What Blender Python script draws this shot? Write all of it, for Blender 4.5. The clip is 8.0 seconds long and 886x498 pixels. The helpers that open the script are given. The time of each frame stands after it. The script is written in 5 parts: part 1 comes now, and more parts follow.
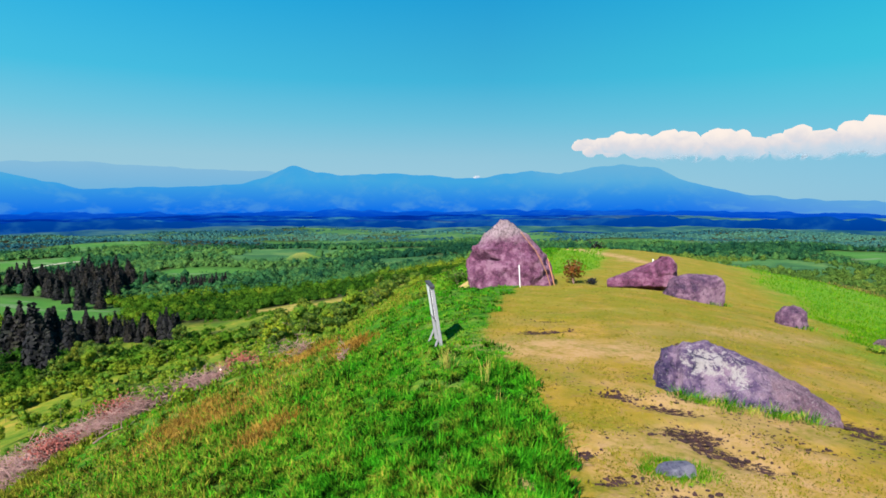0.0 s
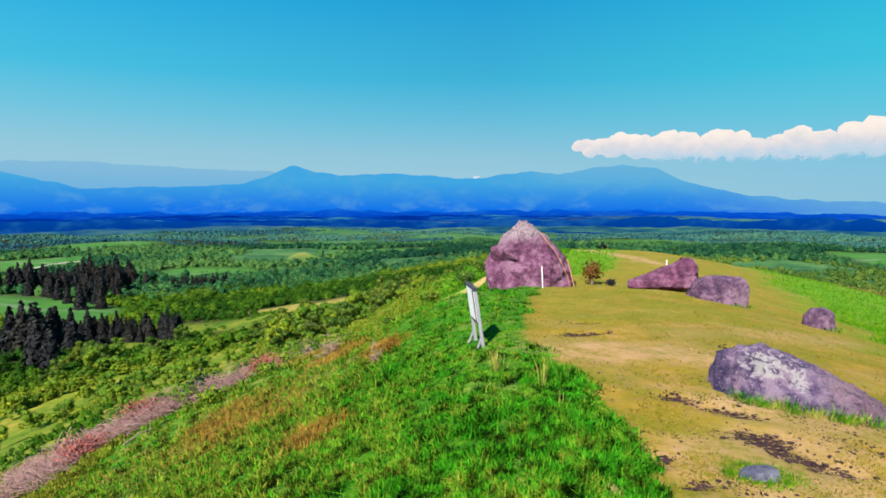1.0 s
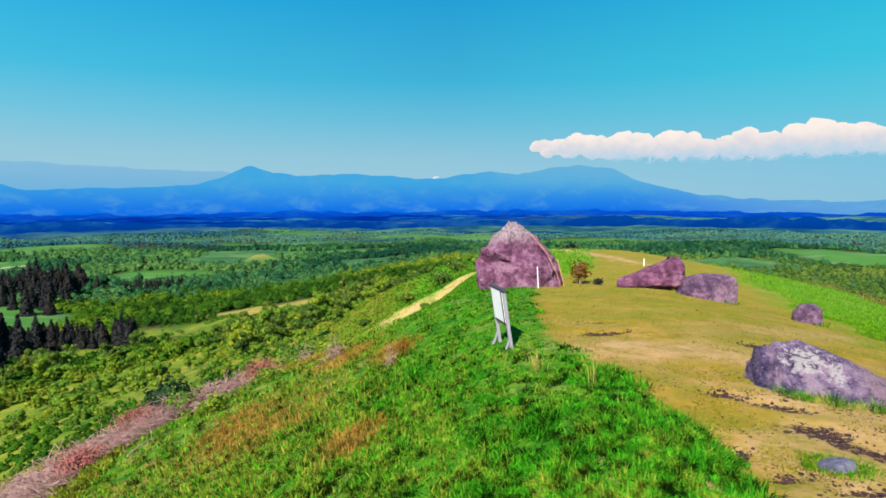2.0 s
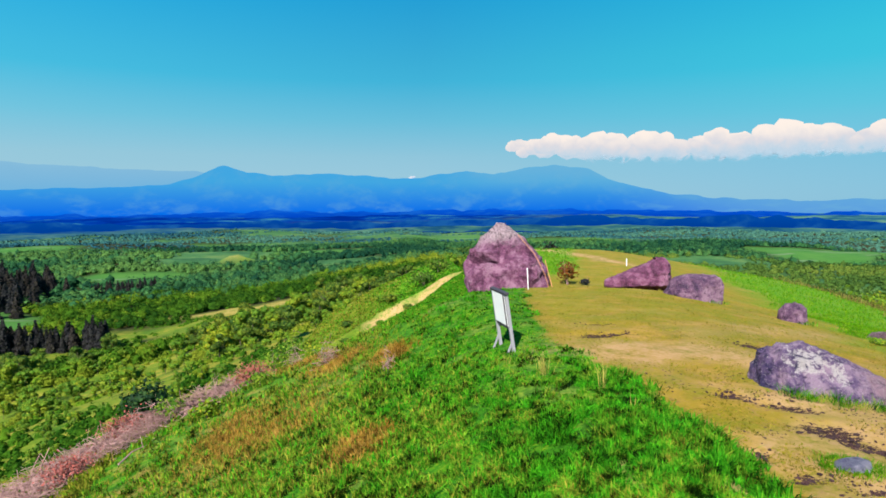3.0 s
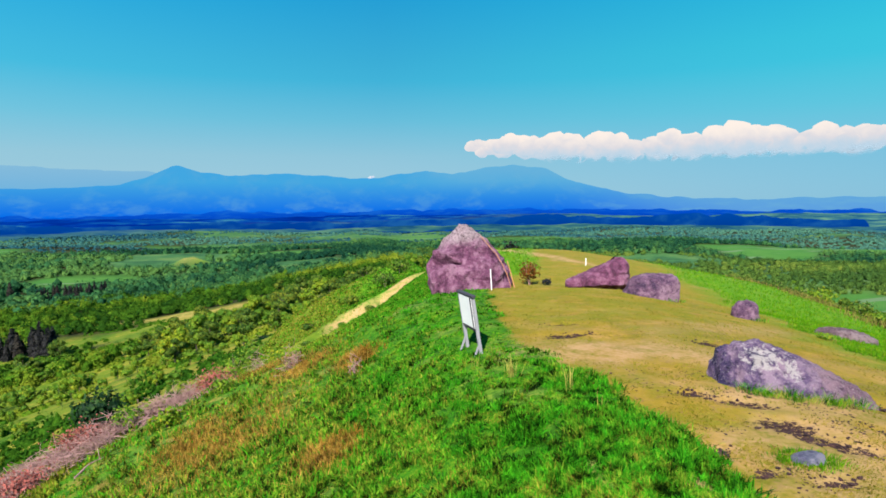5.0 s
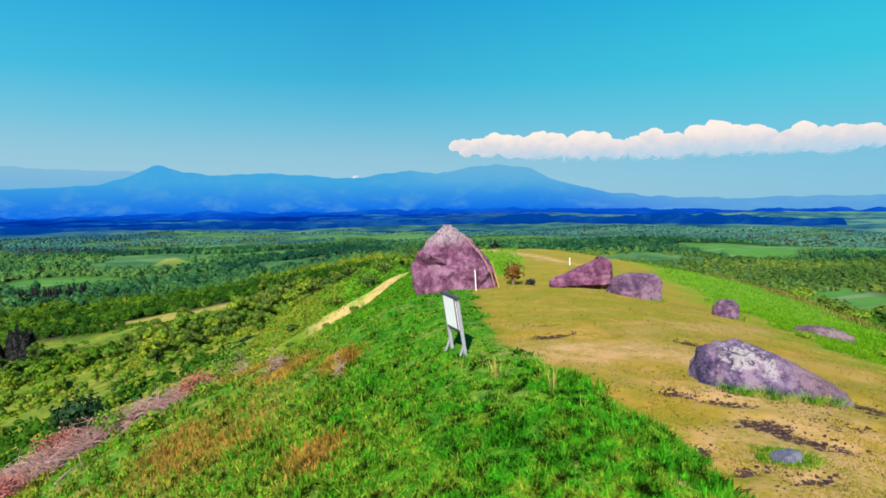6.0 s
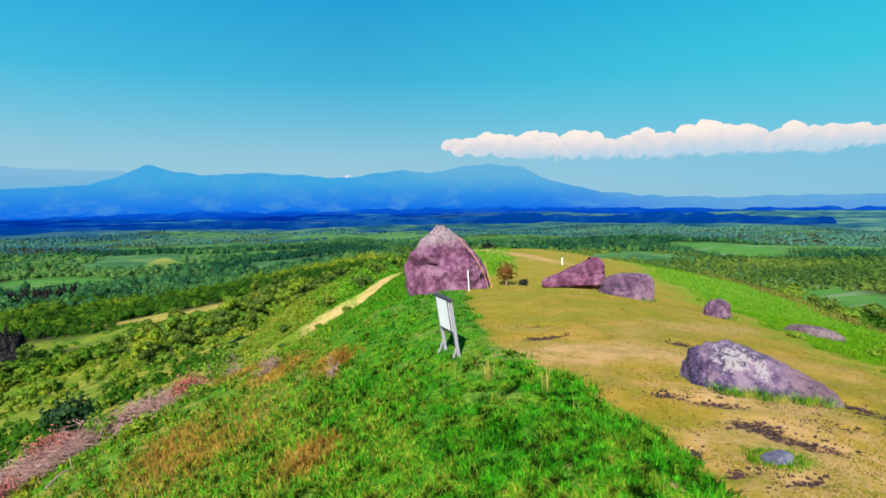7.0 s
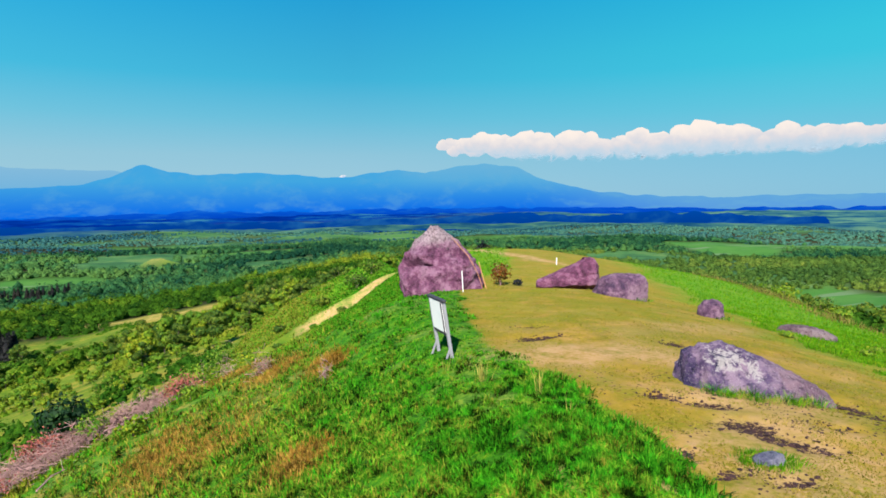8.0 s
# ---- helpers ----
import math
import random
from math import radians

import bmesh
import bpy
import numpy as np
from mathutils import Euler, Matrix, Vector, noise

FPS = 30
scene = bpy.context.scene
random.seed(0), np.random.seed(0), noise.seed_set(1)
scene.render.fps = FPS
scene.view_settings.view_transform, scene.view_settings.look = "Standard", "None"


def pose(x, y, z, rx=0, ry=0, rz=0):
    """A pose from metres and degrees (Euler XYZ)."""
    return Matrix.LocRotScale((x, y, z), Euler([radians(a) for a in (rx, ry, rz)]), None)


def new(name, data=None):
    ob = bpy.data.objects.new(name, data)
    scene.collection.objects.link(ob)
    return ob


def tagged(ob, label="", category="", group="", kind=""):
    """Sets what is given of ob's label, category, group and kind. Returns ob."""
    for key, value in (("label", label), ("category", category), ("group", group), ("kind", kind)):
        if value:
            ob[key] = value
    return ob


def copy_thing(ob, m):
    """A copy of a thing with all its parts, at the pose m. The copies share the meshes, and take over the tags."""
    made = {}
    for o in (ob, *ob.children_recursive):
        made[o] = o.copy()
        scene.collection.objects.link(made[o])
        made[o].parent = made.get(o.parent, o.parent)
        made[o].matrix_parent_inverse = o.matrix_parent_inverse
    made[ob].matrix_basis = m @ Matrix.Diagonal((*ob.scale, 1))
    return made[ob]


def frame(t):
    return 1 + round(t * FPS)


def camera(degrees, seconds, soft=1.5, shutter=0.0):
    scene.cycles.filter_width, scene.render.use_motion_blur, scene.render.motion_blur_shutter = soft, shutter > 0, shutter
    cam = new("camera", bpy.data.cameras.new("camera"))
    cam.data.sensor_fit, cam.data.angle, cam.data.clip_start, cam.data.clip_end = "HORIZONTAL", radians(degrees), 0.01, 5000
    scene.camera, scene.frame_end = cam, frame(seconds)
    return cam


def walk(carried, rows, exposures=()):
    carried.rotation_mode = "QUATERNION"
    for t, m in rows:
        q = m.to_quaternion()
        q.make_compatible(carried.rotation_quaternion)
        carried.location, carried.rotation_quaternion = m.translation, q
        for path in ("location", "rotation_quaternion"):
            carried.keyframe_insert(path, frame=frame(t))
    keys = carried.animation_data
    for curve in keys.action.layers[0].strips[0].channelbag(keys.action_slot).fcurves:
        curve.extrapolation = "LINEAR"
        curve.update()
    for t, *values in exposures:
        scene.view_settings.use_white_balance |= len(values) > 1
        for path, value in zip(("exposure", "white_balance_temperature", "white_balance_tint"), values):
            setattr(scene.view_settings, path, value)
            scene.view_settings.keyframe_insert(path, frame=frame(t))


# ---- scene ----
cam = camera(71.6, 8.0, soft=1.65)
METRES, EYE, TILT, LEAN, TURN = 3.65, 3.6, -4.3, 0.0, 0.0
ROWS = [
    (0.0, 0.0, 0.0, 0.0, 0.0, 0.0, -0.0),
    (0.5, -0.0873, 0.0052, 0.0031, -0.01, 0.01, -0.05),
    (1.0, -0.2725, 0.0078, 0.0091, -0.03, 0.02, -0.08),
    (1.5, -0.4969, 0.0074, 0.013, -0.08, 0.04, -0.05),
    (1.7, -0.578, 0.0085, 0.0175, -1.35, 0.04, 0.13),
    (1.9, -0.666, 0.0100, 0.0228, -2.90, 0.03, 0.35),
    (2.0, -0.7097, 0.0108, 0.0255, -3.77, 0.03, 0.45),
    (2.2, -0.765, 0.0140, 0.0305, -4.75, 0.02, 0.55),
    (3.3, -0.897, 0.0330, 0.0580, -6.05, -0.02, 0.76),
    (3.5, -0.9098, 0.0345, 0.0613, -6.13, -0.02, 0.78),
    (4.0, -0.9176, 0.0284, 0.0677, -6.8, -0.02, 0.84),
    (4.5, -0.919, 0.0216, 0.0706, -8.32, -0.06, 1.05),
    (4.7, -0.919, 0.0200, 0.0733, -8.95, -0.07, 1.13),
    (5.8, -0.916, 0.0085, 0.0900, -10.85, -0.16, 1.43),
    (6.0, -0.9159, 0.0067, 0.0932, -11.1, -0.17, 1.47),
    (6.5, -0.918, 0.0065, 0.1014, -11.49, -0.2, 1.54),
    (7.0, -0.9179, 0.005, 0.1088, -11.78, -0.24, 1.59),
    (7.5, -0.9115, 0.01, 0.1121, -12.01, -0.25, 1.63),
    (8.0, -0.9036, 0.0109, 0.1148, -12.24, -0.26, 1.64),
]
walk(cam, [(t, pose(0, 0, EYE, TILT, LEAN, TURN) @ pose(METRES * x, METRES * y, METRES * z, 90 + pitch, roll, yaw)) for t, x, y, z, yaw, pitch, roll in ROWS])

# ---- light ----
SUN_DIR = Vector((0.81, 1.63, -1.47)).normalized()      # the way the sunlight travels
sun = new("sun", bpy.data.lights.new("sun", "SUN"))
sun.data.energy, sun.data.angle, sun.data.color = 5.0, radians(0.5), (1.0, 0.93, 0.82)
sun.rotation_mode = "QUATERNION"
sun.rotation_quaternion = SUN_DIR.to_track_quat("-Z", "Y")
scene.view_settings.exposure = 1.42

AIR = 0.587      # strength of the light of sky and air
world = bpy.data.worlds.new("sky")
scene.world = world
world.use_nodes = True


def build_sky(nt):
    nt.nodes.clear()
    out = nt.nodes.new("ShaderNodeOutputWorld")
    bg = nt.nodes.new("ShaderNodeBackground")
    sky = nt.nodes.new("ShaderNodeTexSky")
    sky.sky_type, sky.sun_disc = "NISHITA", False
    sky.sun_elevation, sky.sun_rotation = radians(39), radians(180 + 26.4)
    sky.altitude, sky.air_density, sky.dust_density, sky.ozone_density = 800, 1.0, 0.6, 2.0
    # air colour by height over the horizon: pale and warm low down, clear cyan-blue above
    geo = nt.nodes.new("ShaderNodeTexCoord")
    sep = nt.nodes.new("ShaderNodeSeparateXYZ")
    nt.links.new(geo.outputs["Generated"], sep.inputs[0])
    ramp = nt.nodes.new("ShaderNodeValToRGB")
    nt.links.new(sep.outputs["Z"], ramp.inputs[0])
    el = ramp.color_ramp.elements
    el[0].position, el[0].color = 0.0, (0.19, 0.34, 0.43, 1)
    el[1].position, el[1].color = 0.9, (0.0, 0.12, 0.38, 1)
    for p, c in ((0.074, (0.155, 0.335, 0.425, 1)), (0.13, (0.075, 0.32, 0.44, 1)), (0.19, (0.02, 0.29, 0.45, 1)), (0.316, (0.0, 0.225, 0.45, 1))):
        e = el.new(p)
        e.color = c
    # the air low down turns bluer to the east, the air above greener
    mx = nt.nodes.new("ShaderNodeMapRange")
    mx.inputs["From Min"].default_value, mx.inputs["From Max"].default_value = -0.6, 0.75
    nt.links.new(sep.outputs["X"], mx.inputs["Value"])

    def tint(west, middle, east):
        t = nt.nodes.new("ShaderNodeValToRGB")
        nt.links.new(mx.outputs[0], t.inputs[0])
        t.color_ramp.elements[0].color, t.color_ramp.elements[1].color = (*west, 1), (*east, 1)
        t.color_ramp.elements.new(0.5).color = (*middle, 1)
        return t.outputs[0]

    high = nt.nodes.new("ShaderNodeMapRange")
    high.inputs["From Min"].default_value, high.inputs["From Max"].default_value = 0.06, 0.22
    nt.links.new(sep.outputs["Z"], high.inputs["Value"])
    both = nt.nodes.new("ShaderNodeMixRGB")
    nt.links.new(high.outputs[0], both.inputs[0])
    nt.links.new(tint((1.15, 1.06, 1.04), (1.0, 1.0, 1.02), (0.62, 0.93, 1.04)), both.inputs[1])
    nt.links.new(tint((1.5, 1.16, 1.08), (0.88, 0.94, 0.93), (0.7, 1.30, 1.02)), both.inputs[2])
    mul = nt.nodes.new("ShaderNodeMixRGB")
    mul.blend_type, mul.inputs[0].default_value = "MULTIPLY", 1.0
    nt.links.new(ramp.outputs[0], mul.inputs[1])
    nt.links.new(both.outputs[0], mul.inputs[2])
    dim = nt.nodes.new("ShaderNodeMixRGB")
    dim.blend_type, dim.inputs[0].default_value = "MULTIPLY", 1.0
    dim.inputs[2].default_value = (0.1, 0.1, 0.1, 1)
    nt.links.new(sky.outputs[0], dim.inputs[1])
    mix = nt.nodes.new("ShaderNodeMixRGB")
    mix.inputs[0].default_value = 0.94
    nt.links.new(dim.outputs[0], mix.inputs[1])
    nt.links.new(mul.outputs[0], mix.inputs[2])
    nt.links.new(mix.outputs[0], bg.inputs["Color"])
    bg.inputs["Strength"].default_value = AIR
    nt.links.new(bg.outputs[0], out.inputs["Surface"])


build_sky(world.node_tree)


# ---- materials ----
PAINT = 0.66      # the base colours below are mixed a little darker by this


class Nodes:
    """A small builder of node materials."""

    def __init__(self, name):
        self.mat = bpy.data.materials.new(name)
        self.mat.use_nodes = True
        self.nt = self.mat.node_tree
        self.nt.nodes.clear()
        self.out = self.nt.nodes.new("ShaderNodeOutputMaterial")
        self.pos = self.nt.nodes.new("ShaderNodeTexCoord").outputs["Object"]

    def link(self, a, b):
        self.nt.links.new(a, b)

    def noise(self, scale, detail=4.0, rough=0.55, stretch=None, where=None):
        n = self.nt.nodes.new("ShaderNodeTexNoise")
        n.inputs["Scale"].default_value, n.inputs["Detail"].default_value, n.inputs["Roughness"].default_value = scale, detail, rough
        src = where or self.pos
        if stretch:
            m = self.nt.nodes.new("ShaderNodeMapping")
            m.inputs["Scale"].default_value = stretch
            self.link(src, m.inputs["Vector"])
            src = m.outputs[0]
        self.link(src, n.inputs["Vector"])
        return n.outputs["Fac"]

    def cells(self, scale, feature="F1", output="Distance"):
        n = self.nt.nodes.new("ShaderNodeTexVoronoi")
        n.feature = feature
        n.inputs["Scale"].default_value = scale
        self.link(self.pos, n.inputs["Vector"])
        return n.outputs[output]

    def attr(self, name):
        n = self.nt.nodes.new("ShaderNodeAttribute")
        n.attribute_name = name
        return n.outputs["Fac"]

    def ramp(self, fac, *stops):
        r = self.nt.nodes.new("ShaderNodeValToRGB")
        el = r.color_ramp.elements
        while len(el) > 2:
            el.remove(el[-1])
        for i, (p, c) in enumerate(stops):
            c = (c, c, c) if isinstance(c, (int, float)) else c
            e = el[i] if i < 2 else el.new(p)
            e.position, e.color = p, (*c, 1)
        self.link(fac, r.inputs[0])
        return r.outputs[0]

    def step(self, fac, lo, hi):
        m = self.nt.nodes.new("ShaderNodeMapRange")
        m.interpolation_type = "SMOOTHSTEP"
        m.inputs["From Min"].default_value, m.inputs["From Max"].default_value = lo, hi
        self.link(fac, m.inputs["Value"])
        return m.outputs[0]

    def math(self, op, a, b):
        m = self.nt.nodes.new("ShaderNodeMath")
        m.operation = op
        for i, v in enumerate((a, b)):
            if isinstance(v, (int, float)):
                m.inputs[i].default_value = v
            else:
                self.link(v, m.inputs[i])
        return m.outputs[0]

    def mix(self, fac, a, b, kind="MIX"):
        m = self.nt.nodes.new("ShaderNodeMixRGB")
        m.blend_type = kind
        for i, v in enumerate((fac, a, b)):
            if isinstance(v, (int, float)):
                m.inputs[i].default_value = v if i == 0 else (v, v, v, 1)
            elif isinstance(v, tuple):
                m.inputs[i].default_value = (*v, 1)
            else:
                self.link(v, m.inputs[i])
        return m.outputs[0]

    def random(self):
        return self.nt.nodes.new("ShaderNodeObjectInfo").outputs["Random"]

    def island(self):
        return self.nt.nodes.new("ShaderNodeNewGeometry").outputs["Random Per Island"]

    def axis(self, which):
        s = self.nt.nodes.new("ShaderNodeSeparateXYZ")
        self.link(self.pos, s.inputs[0])
        return s.outputs[which]

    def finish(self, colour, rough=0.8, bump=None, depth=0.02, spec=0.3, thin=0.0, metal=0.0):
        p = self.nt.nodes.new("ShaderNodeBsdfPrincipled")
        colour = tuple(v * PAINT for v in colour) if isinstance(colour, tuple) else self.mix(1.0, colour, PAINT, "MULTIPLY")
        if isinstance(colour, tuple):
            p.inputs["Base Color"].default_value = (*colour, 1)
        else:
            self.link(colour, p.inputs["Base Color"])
        if isinstance(rough, (int, float)):
            p.inputs["Roughness"].default_value = rough
        else:
            self.link(rough, p.inputs["Roughness"])
        p.inputs["Specular IOR Level"].default_value = spec
        p.inputs["Metallic"].default_value = metal
        if bump is not None:
            b = self.nt.nodes.new("ShaderNodeBump")
            b.inputs["Distance"].default_value = depth
            self.link(bump, b.inputs["Height"])
            self.link(b.outputs[0], p.inputs["Normal"])
        shader = p.outputs[0]
        if thin:
            t = self.nt.nodes.new("ShaderNodeBsdfTranslucent")
            self.link(colour, t.inputs[0]) if not isinstance(colour, tuple) else None
            m = self.nt.nodes.new("ShaderNodeMixShader")
            m.inputs[0].default_value = thin
            self.link(shader, m.inputs[1])
            self.link(t.outputs[0], m.inputs[2])
            shader = m.outputs[0]
        self.link(shader, self.out.inputs[0])
        return self.mat


def rock_material(name, dark, mid, light, pale, lichen=0.0, scale=1.0, patches=(), cap=None, pink_end=None):
    """Weathered volcanic stone: blotches, pits, pale specks and crusts of lichen."""
    n = Nodes(name)
    grain = n.noise(7 * scale, 7, 0.7)
    fine = n.noise(30 * scale, 5, 0.65)
    blot = n.math("ADD", n.math("MULTIPLY", n.noise(0.9 * scale, 4, 0.6), 0.5), n.math("MULTIPLY", n.noise(3.2 * scale, 6, 0.66), 0.5))
    c = n.ramp(blot, (0.40, dark), (0.49, mid), (0.58, light))
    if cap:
        # the top is paler, with a broken edge
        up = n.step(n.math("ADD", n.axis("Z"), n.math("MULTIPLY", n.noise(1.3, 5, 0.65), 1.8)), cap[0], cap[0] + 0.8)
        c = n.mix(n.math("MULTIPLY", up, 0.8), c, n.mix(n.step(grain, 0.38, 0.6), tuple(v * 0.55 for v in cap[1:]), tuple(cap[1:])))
    c = n.mix(n.math("MULTIPLY", n.step(grain, 0.44, 0.34), 0.8), c, tuple(v * 0.4 for v in dark))
    c = n.mix(n.math("MULTIPLY", n.step(fine, 0.42, 0.30), 0.5), c, tuple(v * 0.5 for v in dark))
    if pink_end:
        # one end is pinker and lighter
        c = n.mix(n.math("MULTIPLY", n.step(n.math("ADD", n.axis("X"), n.math("MULTIPLY", n.noise(2.2, 5, 0.7), 1.6)), pink_end[0], pink_end[0] + 0.7), 0.62), c, n.mix(n.step(grain, 0.36, 0.62), tuple(v * 0.5 for v in pink_end[1:]), tuple(pink_end[1:])))
    c = n.mix(n.math("MULTIPLY", n.step(n.noise(19 * scale, 5, 0.7), 0.56, 0.66), 0.55), c, pale)
    crust = n.math("MULTIPLY", n.step(n.noise(4.5 * scale, 8, 0.75), 0.70 - 0.1 * lichen, 0.74 - 0.1 * lichen), 0.8)
    for px, pz, rx, rz in patches:
        # a patch of lichen, broken at its edge
        u = n.math("DIVIDE", n.math("SUBTRACT", n.axis("X"), px), rx)
        w = n.math("DIVIDE", n.math("SUBTRACT", n.axis("Z"), pz), rz)
        away = n.math("POWER", n.math("ADD", n.math("MULTIPLY", u, u), n.math("MULTIPLY", w, w)), 0.5)
        spots = n.math("ADD", n.math("MULTIPLY", n.noise(8, 8, 0.78), 3.6), n.math("MULTIPLY", away, -0.62))
        crust = n.math("MAXIMUM", crust, n.math("MULTIPLY", n.step(spots, 1.34, 1.50), n.math("MULTIPLY", n.step(fine, 0.25, 0.45), n.step(n.noise(16, 4, 0.7), 0.33, 0.43))))
    c = n.mix(n.math("MULTIPLY", crust, 0.9), c, pale)
    h = n.math("ADD", n.math("MULTIPLY", grain, 0.75), n.math("MULTIPLY", fine, 0.25))
    return n.finish(c, 0.9, h, 0.4 / scale, 0.2)


def leaf_material(name, a, b, c, thin=0.25, by_tree=False, grain=0.8):
    """Foliage in three greens, mixed clump by clump and tree by tree."""
    n = Nodes(name)
    if by_tree:
        col = n.ramp(n.math("ADD", n.math("MULTIPLY", n.attr("tone"), 0.75), n.math("MULTIPLY", n.island(), 0.25)), (0.1, a), (0.5, b), (0.9, c))
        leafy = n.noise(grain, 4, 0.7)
        # hollows of the bump are darkened in the colour too, as shade
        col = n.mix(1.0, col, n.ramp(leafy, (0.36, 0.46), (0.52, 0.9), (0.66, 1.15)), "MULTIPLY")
        return n.finish(col, 0.9, leafy, 0.9 / grain, spec=0.0, thin=thin)
    col = n.ramp(n.island(), (0.0, a), (0.55, b), (1.0, c))
    shift = n.ramp(n.random(), (0.0, (0.62, 0.72, 0.75)), (0.5, (1.0, 1.0, 1.0)), (1.0, (1.45, 1.12, 0.8)))
    return n.finish(n.mix(1.0, col, shift, "MULTIPLY"), 0.7, spec=0.15, thin=thin)


def plain_material(name, a, b, scale, rough=0.7, bump=0.01, spec=0.3, stretch=None):
    n = Nodes(name)
    f = n.noise(scale, 5, 0.6, stretch)
    g = n.noise(scale * 7, 3, 0.6, stretch)
    col = n.mix(0.35, n.ramp(f, (0.3, a), (0.7, b)), n.ramp(g, (0.3, a), (0.7, b)))
    return n.finish(col, rough, g, bump, spec)


ROCK = rock_material("purple_stone", (0.11, 0.030, 0.076), (0.26, 0.082, 0.178), (0.46, 0.21, 0.345), (0.44, 0.31, 0.38))
ROCK_TALL = rock_material("pale_topped_stone", (0.105, 0.030, 0.080), (0.25, 0.085, 0.185), (0.46, 0.23, 0.37), (0.46, 0.34, 0.40), 0.3, cap=(4.0, 0.58, 0.47, 0.52))
ROCK_NEAR = rock_material("lichen_stone", (0.042, 0.032, 0.11), (0.18, 0.115, 0.255), (0.46, 0.32, 0.47), (0.72, 0.66, 0.68), 0.4, 1.3, patches=((0.05, 0.56, 0.42, 0.24), (0.55, 0.40, 0.16, 0.24)), pink_end=(1.55, 0.40, 0.23, 0.27))
ROCK_BLUE = rock_material("mauve_stone", (0.085, 0.044, 0.11), (0.21, 0.105, 0.20), (0.42, 0.25, 0.37), (0.46, 0.38, 0.44), 0.5)
ROCK_GREY = rock_material("grey_stone", (0.14, 0.14, 0.24), (0.21, 0.21, 0.32), (0.32, 0.31, 0.42), (0.46, 0.44, 0.52), 0.0, 2.0)
ROCK_PALE = rock_material("pale_pinkish_stone", (0.12, 0.07, 0.10), (0.25, 0.16, 0.20), (0.38, 0.28, 0.32), (0.5, 0.42, 0.46), 0.3)
LEAF = leaf_material("spring_leaves", (0.022, 0.075, 0.010), (0.075, 0.16, 0.014), (0.18, 0.23, 0.022))
LEAF_WOOD = leaf_material("woodland_leaves", (0.018, 0.070, 0.010), (0.082, 0.205, 0.015), (0.24, 0.305, 0.026), 0.15, True, 0.9)
SCRUB = leaf_material("scrub_leaves", (0.030, 0.11, 0.010), (0.095, 0.225, 0.014), (0.24, 0.30, 0.028), 0.15, True, 2.0)
LEAF_YOUNG = leaf_material("young_leaves", (0.055, 0.165, 0.010), (0.14, 0.28, 0.016), (0.28, 0.34, 0.026))
NEEDLE = leaf_material("cedar_needles", (0.006, 0.007, 0.012), (0.012, 0.013, 0.016), (0.02, 0.024, 0.018), 0.05)
RUSSET = leaf_material("russet_leaves", (0.20, 0.05, 0.01), (0.28, 0.09, 0.015), (0.16, 0.09, 0.02))
# blue of the distant air is mixed into these two leaf colours
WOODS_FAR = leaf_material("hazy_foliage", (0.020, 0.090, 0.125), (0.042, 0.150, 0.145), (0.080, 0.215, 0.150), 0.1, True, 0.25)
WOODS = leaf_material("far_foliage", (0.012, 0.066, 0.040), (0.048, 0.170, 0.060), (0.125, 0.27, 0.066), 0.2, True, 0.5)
WOODS_EAST = leaf_material("olive_foliage", (0.055, 0.13, 0.032), (0.105, 0.205, 0.038), (0.19, 0.27, 0.046), 0.2, True, 0.6)
LEAF_DARK = leaf_material("dark_leaves", (0.008, 0.036, 0.014), (0.020, 0.066, 0.018), (0.045, 0.11, 0.022))
BARK = plain_material("bark", (0.05, 0.035, 0.03), (0.11, 0.085, 0.07), 3.0, 0.9, 0.02)
TWIG = plain_material("dead_wood", (0.22, 0.11, 0.11), (0.62, 0.38, 0.36), 2.0, 0.85)
TWIG_RED = plain_material("withered_leaves", (0.28, 0.06, 0.055), (0.44, 0.14, 0.11), 2.0, 0.85)


def blade_material(name, a, b, c, deep=0.16):
    n = Nodes(name)
    patch = n.mix(0.5, n.noise(0.9, 5, 0.65), n.noise(3.5, 4, 0.65))
    patch = n.math("ADD", patch, n.math("MULTIPLY", n.step(n.axis("X"), -0.5, -8.0), 0.23))
    col = n.mix(n.step(patch, 0.44, 0.62), n.ramp(n.island(), (0.0, a), (1.0, b)), n.ramp(n.island(), (0.1, b), (0.9, c)))
    # noise spots darken the blades to paint in shaded gaps between tufts
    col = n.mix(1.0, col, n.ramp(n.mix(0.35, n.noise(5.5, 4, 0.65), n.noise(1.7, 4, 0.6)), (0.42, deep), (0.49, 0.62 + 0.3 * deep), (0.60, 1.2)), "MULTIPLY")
    return n.finish(col, 0.7, spec=0.04, thin=0.35)


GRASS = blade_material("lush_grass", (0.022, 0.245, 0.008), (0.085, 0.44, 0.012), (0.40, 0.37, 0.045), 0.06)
GRASS_DRY = blade_material("mown_grass", (0.19, 0.23, 0.010), (0.36, 0.29, 0.022), (0.54, 0.37, 0.09), 0.5)
STRAW = plain_material("straw", (0.30, 0.30, 0.03), (0.46, 0.40, 0.10), 3.0, 0.8)
WHITE_PAINT = plain_material("white_paint", (0.82, 0.84, 0.90), (0.97, 0.98, 1.0), 3.0, 0.5, 0.002)
WOOD_GREY = plain_material("weathered_wood", (0.22, 0.22, 0.26), (0.36, 0.36, 0.40), 4.0, 0.8, 0.004, stretch=(6, 6, 0.6))
WOOD_DARK = plain_material("dark_wood", (0.03, 0.03, 0.045), (0.06, 0.055, 0.07), 4.0, 0.7, 0.004)
ROPE = plain_material("orange_rope", (0.52, 0.20, 0.09), (0.66, 0.33, 0.18), 8.0, 0.8)


